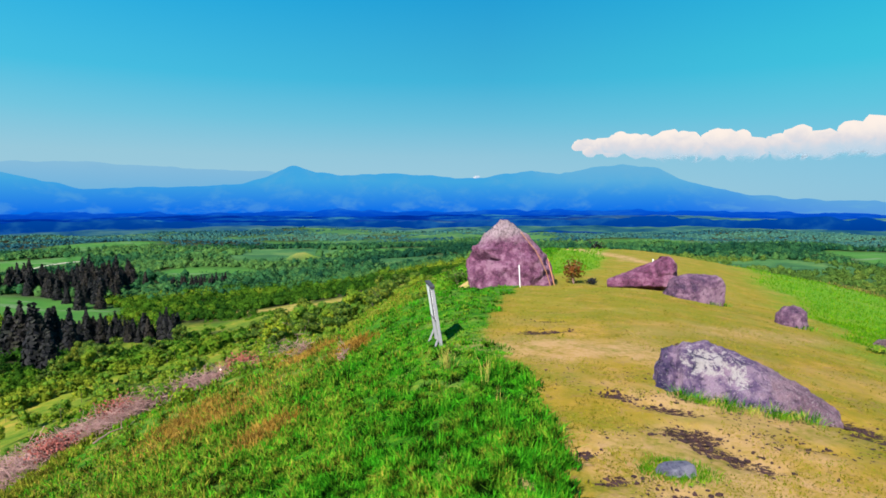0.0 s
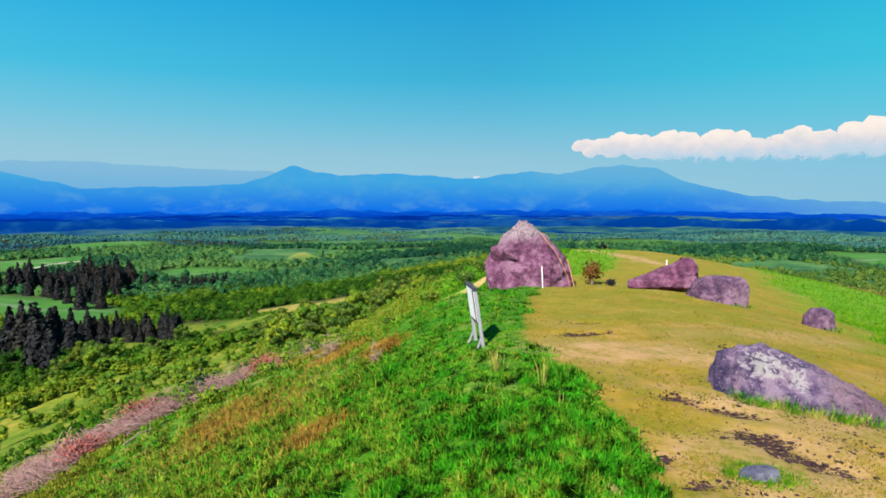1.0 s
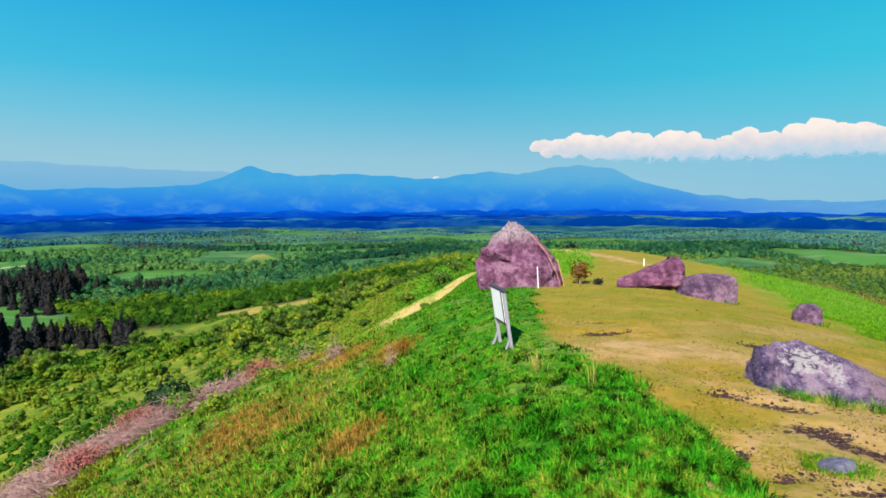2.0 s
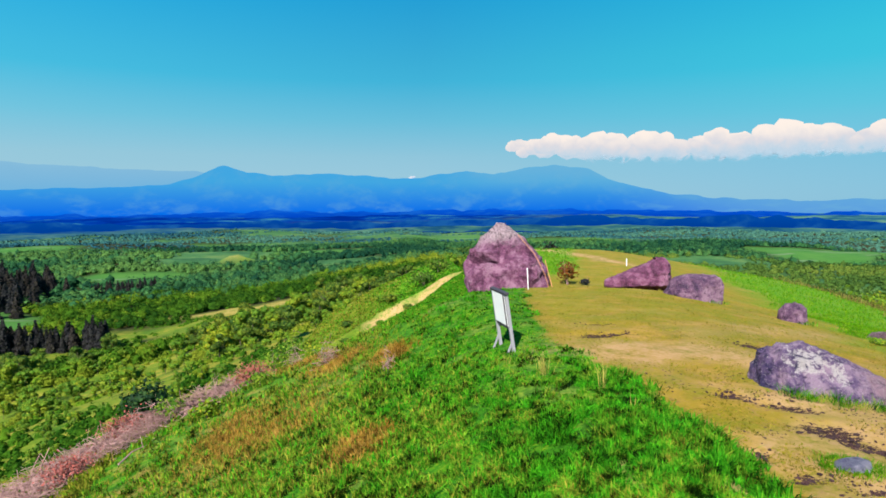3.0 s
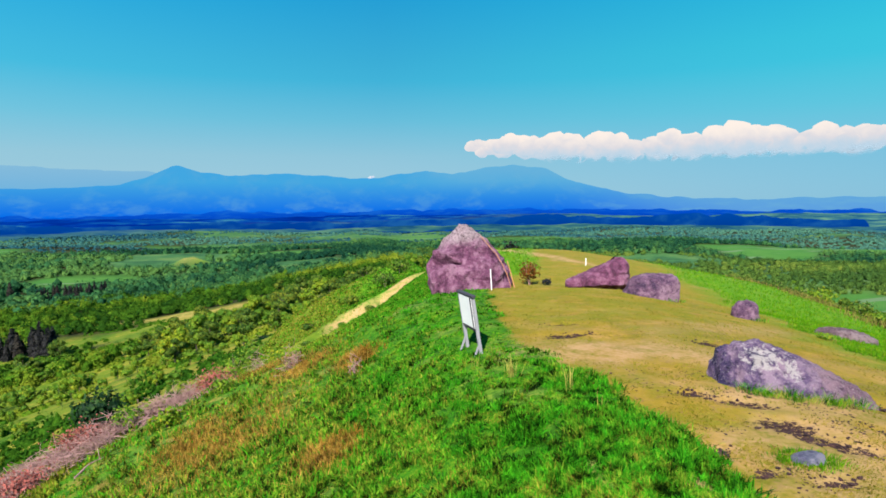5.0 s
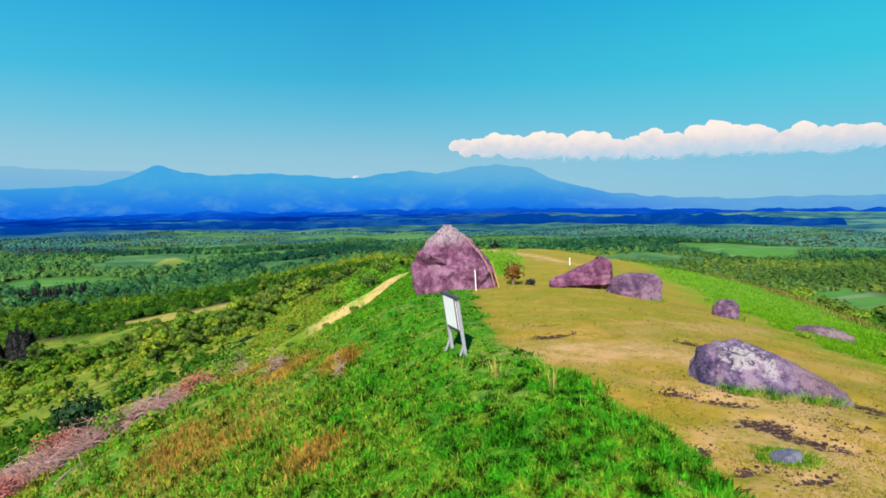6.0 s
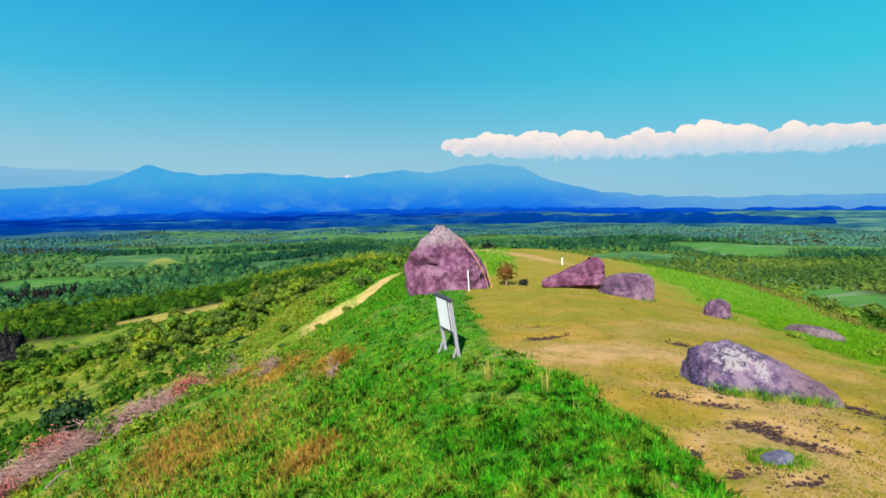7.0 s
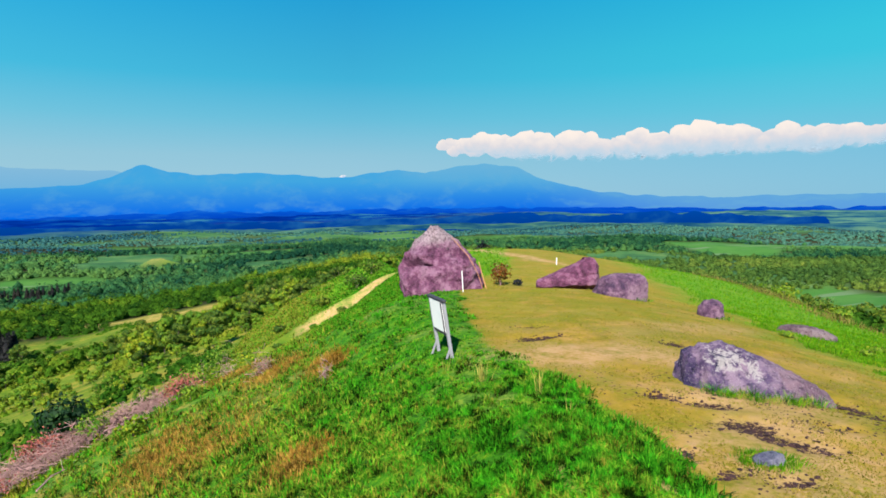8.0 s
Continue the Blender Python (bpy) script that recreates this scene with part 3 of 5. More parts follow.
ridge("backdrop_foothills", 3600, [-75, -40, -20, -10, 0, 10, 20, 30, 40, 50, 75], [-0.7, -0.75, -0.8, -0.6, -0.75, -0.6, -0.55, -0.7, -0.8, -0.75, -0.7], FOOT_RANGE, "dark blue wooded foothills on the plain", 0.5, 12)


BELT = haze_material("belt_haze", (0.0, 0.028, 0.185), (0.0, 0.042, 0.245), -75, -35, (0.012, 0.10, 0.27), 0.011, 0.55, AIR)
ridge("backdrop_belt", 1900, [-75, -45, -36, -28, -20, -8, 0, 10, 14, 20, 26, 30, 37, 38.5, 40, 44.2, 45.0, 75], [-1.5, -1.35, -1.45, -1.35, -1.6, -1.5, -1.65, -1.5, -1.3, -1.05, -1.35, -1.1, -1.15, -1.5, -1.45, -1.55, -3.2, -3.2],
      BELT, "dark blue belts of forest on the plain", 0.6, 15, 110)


def far_plain():
    a = np.radians(np.linspace(-75, 75, 600))
    d = np.geomspace(1620, 4000, 70)
    gd, ga = np.meshgrid(d, a, indexing="ij")
    x, y = gd * np.sin(ga), gd * np.cos(ga)
    z = -70 + 34 * (fbm(x, y, 600, 77, 5) - 0.5) + 14 * (fbm(x, y, 90, 78, 3) - 0.5) - 8 * (1 - smooth(gd, 1620, 1750))
    # the blue haze of distance is painted into the plain's own glow
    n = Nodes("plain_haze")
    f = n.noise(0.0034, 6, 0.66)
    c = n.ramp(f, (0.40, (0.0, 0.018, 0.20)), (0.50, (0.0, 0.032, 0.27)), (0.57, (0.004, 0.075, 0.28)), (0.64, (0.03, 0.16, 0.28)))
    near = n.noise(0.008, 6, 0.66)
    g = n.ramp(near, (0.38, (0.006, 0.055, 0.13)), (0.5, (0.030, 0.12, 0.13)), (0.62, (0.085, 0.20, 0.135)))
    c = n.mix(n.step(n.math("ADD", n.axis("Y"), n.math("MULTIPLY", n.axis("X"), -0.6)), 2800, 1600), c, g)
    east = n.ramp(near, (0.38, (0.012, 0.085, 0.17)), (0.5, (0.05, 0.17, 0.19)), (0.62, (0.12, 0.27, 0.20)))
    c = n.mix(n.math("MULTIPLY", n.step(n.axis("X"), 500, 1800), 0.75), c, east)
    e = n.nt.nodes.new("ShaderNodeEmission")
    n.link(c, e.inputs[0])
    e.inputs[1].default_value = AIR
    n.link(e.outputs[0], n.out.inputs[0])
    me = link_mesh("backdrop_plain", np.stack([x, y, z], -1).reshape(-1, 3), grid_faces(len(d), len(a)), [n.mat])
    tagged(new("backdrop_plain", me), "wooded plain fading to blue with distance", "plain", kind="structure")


far_plain()


def snow_patch():
    """A streak of old snow just under the mountain crest."""
    a = np.linspace(0, 2 * math.pi, 40, endpoint=False)
    q = 0.6 + 0.7 * fbm(np.cos(a) * 2 + 9, np.sin(a) * 2 + 4, 1.0, 5, 3)
    v = np.stack([236 + 26 * q * np.cos(a), 4335 + 0 * a, 184 + 9 * q * np.sin(a) + 3 * np.cos(a)], -1)
    v = np.concatenate([v, [[236, 4331, 184]]])
    f = np.stack([np.arange(40), (np.arange(40) + 1) % 40, np.full(40, 40)], -1)
    n = Nodes("hazy_snow")
    # brightness through the haze is put in as glow
    e = n.nt.nodes.new("ShaderNodeEmission")
    n.link(n.ramp(n.noise(0.05, 4), (0.35, (0.2, 0.3, 0.42)), (0.6, (0.42, 0.42, 0.45))), e.inputs[0])
    e.inputs[1].default_value = 0.75
    n.link(e.outputs[0], n.out.inputs[0])
    tagged(new("backdrop_snow", link_mesh("backdrop_snow", v, f, [n.mat])), "streak of snow under the mountain crest", "snow", kind="structure")


snow_patch()


# ---- boulders ----
def boulder_mesh(name, heights, left, right, front, back, material, seed, rough=0.08, square=2.4, lean=(0, 0), cracks=(), levels=64, sides=110, chips=22):
    """A boulder by its half-widths to four sides at a few heights, broken up by facets, cracks and pits."""
    t = heights[0] + (heights[-1] - heights[0]) * (1 - (1 - np.linspace(0, 1, levels)) ** 1.35)
    ang = np.linspace(0, 2 * math.pi, sides, endpoint=False)
    ca, sa = np.cos(ang), np.sin(ang)
    L, R, F, B = (np.interp(t, heights, w) for w in (left, right, front, back))
    smoothing = np.ones(5) / 5
    for w in (L, R, F, B):
        w[2:-2] = np.convolve(w, smoothing, "valid")
    wx = np.where(ca[None, :] > 0, R[:, None], L[:, None])
    wy = np.where(sa[None, :] > 0, B[:, None], F[:, None])
    r = (np.abs(ca[None, :]) ** square + np.abs(sa[None, :]) ** square) ** (-1 / square)
    x, y = wx * r * ca[None, :], wy * r * sa[None, :]
    z = np.repeat(t[:, None], sides, 1)
    x, y = x + lean[0] * (z - t[0]), y + lean[1] * (z - t[0])
    top = [[0.5 * (x[-1].min() + x[-1].max()), 0.5 * (y[-1].min() + y[-1].max()), t[-1]]]
    v = np.concatenate([np.stack([x, y, z], -1).reshape(-1, 3), np.array(top)])
    # flat faces where pieces have broken off
    r = np.random.default_rng(seed)
    mid = np.array([0.5 * (x.min() + x.max()), 0.5 * (y.min() + y.max()), t[0] + 0.4 * (t[-1] - t[0])])
    ext = np.array([np.ptp(x), np.ptp(y), 2 * (t[-1] - t[0])])
    for k in range(chips):
        nrm = r.normal(size=3)
        nrm[2] = abs(nrm[2]) * 0.35
        nrm /= np.linalg.norm(nrm)
        w = (v - mid) / ext
        reach = w @ nrm
        cut = reach.max() * r.uniform(0.86, 0.97)
        v = mid + (w - np.maximum(reach - cut, 0)[:, None] * nrm * 0.8) * ext
    quads = grid_faces(levels, sides, True)
    ring = (levels - 1) * sides + np.arange(sides)
    tip = np.stack([ring, (levels - 1) * sides + (np.arange(sides) + 1) % sides, np.full(sides, len(v) - 1), np.full(sides, len(v) - 1)], -1)
    me = bpy.data.meshes.new(name)
    me.from_pydata(v.tolist(), [], quads.tolist() + tip[:, :3].tolist())
    me.update()
    normals = np.empty(len(v) * 3, np.float32)
    me.vertices.foreach_get("normal", normals)
    normals = normals.reshape(-1, 3)
    size = heights[-1] - heights[0]
    off = np.empty(len(v))
    for i, p in enumerate(v):
        q = Vector(p) / size * 2.2 + Vector((seed * 7.3, seed * 1.9, 0))
        dist, near = noise.voronoi(q * 1.3)
        facet = min(dist[1] - dist[0], 0.35) - 0.2
        o = noise.fractal(q * 0.9, 0.9, 2.0, 5) * 0.8 + facet * 0.7 + noise.fractal(q * 6, 0.8, 2.0, 3) * 0.16
        o += (noise.ridged_multi_fractal(q * 1.9, 0.9, 2.1, 4, 1.0, 2.0) - 1.1) * 0.65
        off[i] = o * rough * size * 0.55
        for cx, cz, half, thick, deep in cracks:
            near_crack = max(0.0, 1 - abs(p[2] - cz - 0.06 * math.sin(p[0] * 5)) / thick) * max(0.0, 1 - abs(p[0] - cx) / half) ** 0.4
            if p[1] < 0:
                off[i] -= deep * near_crack
                if half > 0.3:
                    off[i] += 0.45 * deep * max(0.0, 1 - abs(p[2] - cz - 2.6 * thick) / (2.0 * thick)) * max(0.0, 1 - abs(p[0] - cx) / half) ** 0.4
    v = v + normals * off[:, None]
    me.vertices.foreach_set("co", v.astype(np.float32).ravel())
    me.polygons.foreach_set("use_smooth", np.ones(len(me.polygons), bool))
    me.materials.append(material)
    me.update()
    return me


def boulder(name, m, label, me):
    ob = new(name, me)
    ob.matrix_basis = m
    return tagged(ob, label, "boulder", "boulders on the hilltop")


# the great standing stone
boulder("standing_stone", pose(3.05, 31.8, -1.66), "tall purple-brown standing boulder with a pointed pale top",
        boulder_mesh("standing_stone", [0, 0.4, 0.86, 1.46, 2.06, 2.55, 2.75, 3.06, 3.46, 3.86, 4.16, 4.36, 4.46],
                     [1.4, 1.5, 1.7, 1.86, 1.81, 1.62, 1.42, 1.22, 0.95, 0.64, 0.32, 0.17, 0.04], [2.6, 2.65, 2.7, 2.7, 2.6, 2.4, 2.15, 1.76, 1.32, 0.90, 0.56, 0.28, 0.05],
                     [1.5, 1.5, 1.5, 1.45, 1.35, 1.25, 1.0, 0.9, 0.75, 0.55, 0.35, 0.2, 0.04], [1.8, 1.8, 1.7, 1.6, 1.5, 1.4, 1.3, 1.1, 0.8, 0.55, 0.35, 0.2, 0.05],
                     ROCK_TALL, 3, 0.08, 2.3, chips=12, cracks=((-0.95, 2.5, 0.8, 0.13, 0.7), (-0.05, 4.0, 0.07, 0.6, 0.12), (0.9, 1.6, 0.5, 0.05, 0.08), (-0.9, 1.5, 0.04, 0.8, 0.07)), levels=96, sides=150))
# two boulders that lie together
boulder("flat_boulder", pose(10.25, 28.9, -0.38, 0, 0, -8), "low slanting purple-brown boulder rising to one end",
        boulder_mesh("flat_boulder", [-0.15, 0.06, 0.2, 0.48, 0.82, 1.2, 1.38, 1.44], [2.2, 2.55, 2.72, 1.95, 1.2, 0.28, -0.25, -0.45], [0.62, 0.74, 0.8, 0.86, 0.9, 0.86, 0.7, 0.55],
                     [0.3, 0.72, 1.08, 0.9, 0.7, 0.45, 0.25, 0.12], [1.0, 1.0, 1.0, 0.9, 0.7, 0.5, 0.3, 0.12], ROCK, 5, 0.075, 2.3, cracks=((0.1, 0.62, 0.5, 0.06, 0.12), (0.35, 0.7, 0.05, 0.5, 0.1)), levels=80, sides=130))
boulder("block_boulder", pose(10.55, 25.55, -0.58, 0, 0, -10), "squarish purple-grey boulder beside the slanting one",
        boulder_mesh("block_boulder", [-0.2, 0.15, 0.5, 0.85, 1.02, 1.14, 1.18], [1.25, 1.28, 1.15, 0.98, 0.85, 0.6, 0.3], [1.05, 1.12, 1.12, 1.12, 1.02, 0.8, 0.4], [0.85, 0.85, 0.8, 0.72, 0.6, 0.35, 0.12], [0.8, 0.8, 0.8, 0.75, 0.6, 0.4, 0.15],
                     ROCK_BLUE, 9, 0.075, 4.0, cracks=((0.3, 0.5, 0.04, 0.6, 0.06),), levels=70, sides=120))
boulder("round_boulder", pose(*at(12.55, 21.9, -0.2), 0, 0, -5), "small rounded purple-grey boulder on the slope",
        boulder_mesh("round_boulder", [-0.2, 0.1, 0.4, 0.65, 0.85, 0.92], [0.5, 0.55, 0.54, 0.45, 0.28, 0.08], [0.5, 0.57, 0.57, 0.47, 0.3, 0.08], [0.5, 0.5, 0.48, 0.4, 0.2, 0.05], [0.5, 0.5, 0.48, 0.4, 0.2, 0.05],
                     ROCK_BLUE, 12, 0.08, 2.1, chips=9))
# the near boulder with lichen
boulder("lichen_boulder", pose(4.53, 10.68, 0.31, 0, 0, -13), "broad purple-grey boulder with white lichen patches",
        boulder_mesh("lichen_boulder", [-0.6, -0.2, 0.0, 0.2, 0.42, 0.55, 0.67, 0.77, 0.84], [0.88, 0.87, 0.85, 0.82, 0.78, 0.75, 0.71, 0.64, 0.46], [2.45, 2.15, 1.88, 1.48, 1.08, 0.84, 0.58, 0.30, 0.08],
                     [1.15, 1.0, 0.86, 0.68, 0.50, 0.40, 0.31, 0.22, 0.10], [0.8, 0.75, 0.65, 0.55, 0.45, 0.38, 0.3, 0.22, 0.12], ROCK_NEAR, 17, 0.085, 2.5, cracks=((-0.45, 0.4, 0.09, 0.7, 0.2), (1.1, 0.25, 0.05, 0.3, 0.06), (0.35, 0.5, 0.03, 0.5, 0.05)), levels=90, sides=150, chips=9))
boulder("sunken_boulder", pose(*at(15.8, 20.4, 0.1), 0, 11, -22), "flat purple-grey stone sunk in the green slope",
        boulder_mesh("sunken_boulder", [-0.3, 0.05, 0.2, 0.3], [1.2, 1.15, 0.8, 0.2], [1.2, 1.15, 0.8, 0.2], [0.6, 0.55, 0.4, 0.08], [0.55, 0.5, 0.4, 0.08], ROCK_PALE, 21, 0.14, 2.4, levels=30, sides=60))
boulder("low_stone", pose(*at(2.80, 7.14, 0.02), 0, 0, 12), "flat blue-grey stone set in the turf",
        boulder_mesh("low_stone", [-0.15, 0.0, 0.06, 0.09], [0.29, 0.27, 0.23, 0.06], [0.29, 0.27, 0.23, 0.06], [0.19, 0.175, 0.15, 0.05], [0.19, 0.175, 0.15, 0.05], ROCK_GREY, 25, 0.06, 2.6, levels=24, sides=60))


# ---- sign, posts and rope ----
def box_mesh(name, sx, sy, sz, material, bevel=0.006, taper=1.0):
    """A board or beam with worn edges, standing on its origin."""
    bm = bmesh.new()
    bmesh.ops.create_cube(bm, size=1.0)
    for v in bm.verts:
        k = taper if v.co.z > 0 else 1.0
        v.co = Vector((v.co.x * sx * k, v.co.y * sy * k, (v.co.z + 0.5) * sz))
    bmesh.ops.bevel(bm, geom=bm.edges[:], offset=bevel, segments=1, affect="EDGES")
    me = bpy.data.meshes.new(name)
    bm.to_mesh(me)
    bm.free()
    me.materials.append(material)
    return me


def stick_mesh(name, points, radius, material, sides=6, tip=None):
    """A round bar through some points."""
    pts = [Vector(p) for p in points]
    vs, fs = [], []
    for i, p in enumerate(pts):
        d = (pts[min(i + 1, len(pts) - 1)] - pts[max(i - 1, 0)]).normalized()
        a = d.orthogonal().normalized()
        b = d.cross(a)
        r = radius + ((tip if tip is not None else radius) - radius) * i / (len(pts) - 1)
        vs += [p + r * (a * math.cos(2 * math.pi * k / sides) + b * math.sin(2 * math.pi * k / sides)) for k in range(sides)]
    for i in range(len(pts) - 1):
        for k in range(sides):
            fs.append((i * sides + k, i * sides + (k + 1) % sides, (i + 1) * sides + (k + 1) % sides, (i + 1) * sides + k))
    fs += [tuple(range(sides))[::-1], tuple((len(pts) - 1) * sides + k for k in range(sides))]
    me = bpy.data.meshes.new(name)
    me.from_pydata([tuple(v) for v in vs], [], fs)
    me.materials.append(material)
    me.update()
    return me


def put(ob, x=0, y=0, z=0, rx=0, ry=0, rz=0):
    ob.matrix_basis = pose(x, y, z, rx, ry, rz)
    return ob


def info_sign():
    """A white board on two braced timber legs under a dark cap; it leans downhill."""
    s = thing("information_sign", pose(-0.08, 14.66, 0.08, 0, -8.6, 7.7), "white information board on leaning grey timber legs", "sign", "")
    for y in (-0.48, 0.48):
        put(part("leg", box_mesh("leg", 0.075, 0.085, 1.70, WOOD_GREY), s), 0, y, -0.14)
        put(part("brace", box_mesh("brace", 0.045, 0.045, 0.68, WOOD_GREY), s), -0.33, y, -0.14, 0, 30)
    put(part("board", box_mesh("board", 0.035, 0.865, 0.76, WHITE_PAINT), s, "white painted board"), -0.03, 0, 0.80)
    put(part("lower_rail", box_mesh("lower_rail", 0.055, 0.865, 0.075, WOOD_DARK), s, "dark wooden rail"), -0.005, 0, 0.72)
    put(part("cap", box_mesh("cap", 0.11, 1.12, 0.06, WOOD_DARK), s, "dark wooden cap"), 0, 0, 1.56)
    put(part("trim", box_mesh("trim", 0.05, 0.03, 0.76, WOOD_DARK), s, "dark narrow trim"), -0.045, -0.415, 0.80)


info_sign()


def marker(x, y, h, label, r=0.022, lean=-3):
    m = thing("marker_post", pose(*at(x, y), 0, lean, 0), label, "post")
    part("shaft", stick_mesh("shaft", [(0, 0, -0.2), (0, 0, h * 0.92)], r, WHITE_PAINT, 8), m)
    part("head", stick_mesh("head", [(0, 0, h * 0.92), (0, 0, h * 0.97), (0, 0, h)], r * 1.25, WHITE_PAINT, 8, r * 0.6), m)


marker(3.35, 26.5, 0.98, "white wooden marker post before the standing stone")
marker(14.9, 43.4, 0.55, "short white post on the far grass", 0.038, 0)

rope = thing("climbing_rope", pose(0, 0, 0), "orange rope laid over the standing stone", "rope")
part("upper_rope", stick_mesh("upper_rope", [(3.95, 31.2, 2.12), (4.15, 30.95, 1.85), (4.4, 30.72, 1.5), (4.63, 30.55, 1.22)], 0.016, ROPE), rope)
part("lower_rope", stick_mesh("lower_rope", [(4.63, 30.55, 1.22), (4.85, 30.3, 0.75), (5.12, 30.2, 0.15), (5.42, 30.2, -0.85)], 0.016, ROPE), rope)
pole = thing("wooden_pole", pose(0, 0, 0), "pale wooden pole leaning against the standing stone", "pole")
part("shaft", stick_mesh("shaft", [(5.66, 30.4, -0.9), (5.24, 30.65, 0.85)], 0.022, ROPE, 8), pole)


# ---- plants ----
def unit(v):
    return v / np.maximum(np.linalg.norm(v, axis=-1), 1e-6)[..., None]


def leaf_cards(centres, size, r, out=None, jitter=0.42):
    """A small bent leaf clump (two triangles) at every centre, facing more or less outwards. Returns corners and faces."""
    n = len(centres)
    if out is None:
        nrm = unit(r.normal(size=(n, 3)))
    else:
        nrm = unit(out + jitter * r.normal(size=(n, 3)))
    a = unit(np.cross(nrm, r.normal(size=(n, 3))))
    b = np.cross(nrm, a)
    s = (size * r.uniform(0.6, 1.3, n))[:, None]
    v = np.stack([centres - a * s, centres - b * s * 0.6, centres + a * s, centres + b * s * 0.6 - nrm * s * 0.25], 1).reshape(-1, 3)
    return v, np.arange(n * 4).reshape(n, 4)


def ball_base(sub, low=-0.55):
    ball = bmesh.new()
    bmesh.ops.create_icosphere(ball, subdivisions=sub, radius=1.0)
    bv = np.array([v.co[:] for v in ball.verts])
    bf = np.array([[v.index for v in f.verts] for f in ball.faces if f.calc_center_median().z > low])
    ball.free()
    return bv, bf


def lumps(centres, radii, r, sub=1, uneven=0.22):
    """The dense inside of crowns: knobbly bodies, no two alike. Returns corners and triangles."""
    bv, bf = ball_base(sub)
    n, k = len(centres), len(bv)
    v = bv[None] * (1 + uneven * r.normal(size=(n, k, 1))) * np.asarray(radii)[:, None, :] + centres[:, None, :]
    f = bf[None] + k * np.arange(n)[:, None, None]
    return v.reshape(-1, 3), f.reshape(-1, 3), k


def tris(quads):
    return np.concatenate([quads[:, [0, 1, 2]], quads[:, [0, 2, 3]]])


bodies = []


def crown_points(n, r, width, low, high, lobes, shape="round"):
    """Points of a crown and the way each faces: on several uneven lobes, with gaps between."""
    if shape == "cone":
        z = low + (high - low) * (1 - np.sqrt(r.uniform(0, 1, n)))
        tier = 0.75 + 0.25 * np.sin(z * 5.0)
        rad = width * (1 - (z - low) / (high - low)) ** 0.85 * tier * np.sqrt(r.uniform(0.35, 1, n))
        a = r.uniform(0, 2 * math.pi, n)
        return np.stack([rad * np.cos(a), rad * np.sin(a), z - 0.12 * rad], -1), np.stack([np.cos(a), np.sin(a), 0 * a + 0.35], -1)
    if shape == "bush":
        d = unit(r.normal(size=(n, 3)))
        q = r.uniform(0.15, 1, n)[:, None] ** 0.5 * (0.65 + 0.7 * np.array([noise.noise(Vector(p) * 2.2 + Vector((width * 40, 0, 0))) + 0.5 for p in d]))[:, None]
        p = d * q * np.array([width, width, 0.5 * (high - low)]) + np.array([0, 0, 0.5 * (high + low)])
        return p, d
    pts, out = [], []
    bodies.clear()
    for k in range(lobes):
        a, q = r.uniform(0, 2 * math.pi), r.uniform(0.1, 0.72) ** 0.7
        h = r.uniform(0.0, 1.0)
        c = np.array([math.cos(a) * q * width * (1.1 - 0.55 * h), math.sin(a) * q * width * (1.1 - 0.55 * h), low + (high - low) * (0.18 + 0.66 * h)])
        rad = width * r.uniform(0.28, 0.48)
        bodies.append((*c, rad))
        d = unit(r.normal(size=(n // lobes, 3)))
        out.append(d)
        pts.append(c + d * np.array([1, 1, 0.75]) * rad * r.uniform(0.55, 1.0, len(d))[:, None] ** 0.5)
    return np.concatenate(pts), np.concatenate(out)


def trunk_mesh(name, r, height, radius, limbs, spread):
    """A tapered trunk with bent limbs, as one mesh."""
    bm = bmesh.new()
    rows = [[(0, 0, -0.6), (0.05 * height * r.normal() * 0.3, 0.02 * height * r.normal(), height * 0.5), (0.03 * height * r.normal(), 0.03 * height * r.normal(), height * 0.92)]]
    for k in range(limbs):
        a, z = r.uniform(0, 2 * math.pi), height * r.uniform(0.25, 0.7)
        q = spread * r.uniform(0.5, 0.9)
        rows.append([(0, 0, z), (math.cos(a) * q * 0.5, math.sin(a) * q * 0.5, z + 0.1 * height), (math.cos(a) * q, math.sin(a) * q, z + 0.28 * height * r.uniform(0.5, 1.2))])
    for i, pts in enumerate(rows):
        me = stick_mesh("limb", pts, radius if i == 0 else radius * 0.4, BARK, 5, radius * (0.25 if i == 0 else 0.1))
        bm.from_mesh(me)
        bpy.data.meshes.remove(me)
    out = bpy.data.meshes.new(name)
    bm.to_mesh(out)
    bm.free()
    out.materials.append(BARK)
    return out


def tree_kind(name, label, category, group, seed, material, n, width, low, high, lobes, leaf, shape="round", trunk=0.2):
    r = np.random.default_rng(seed)
    t = thing(name, pose(0, 0, 0), label, category, group)
    part("trunk", trunk_mesh("trunk", r, high * 0.85, trunk, 6 if shape == "round" else 3, width * 0.8), t)
    c, out = crown_points(n, r, width, low, high, lobes, shape)
    v, f = leaf_cards(c, leaf, r, out)
    f = tris(f)
    if shape == "round":
        b = np.array(bodies)
        w, q, k = lumps(b[:, :3], b[:, 3:] * np.array([[0.68, 0.68, 0.52]]), r, 2, 0.12)
        f = np.concatenate([f, q + len(v)])
        v = np.concatenate([v, w])
    part("crown", link_mesh("crown", v, f, [material]), t)
    return t


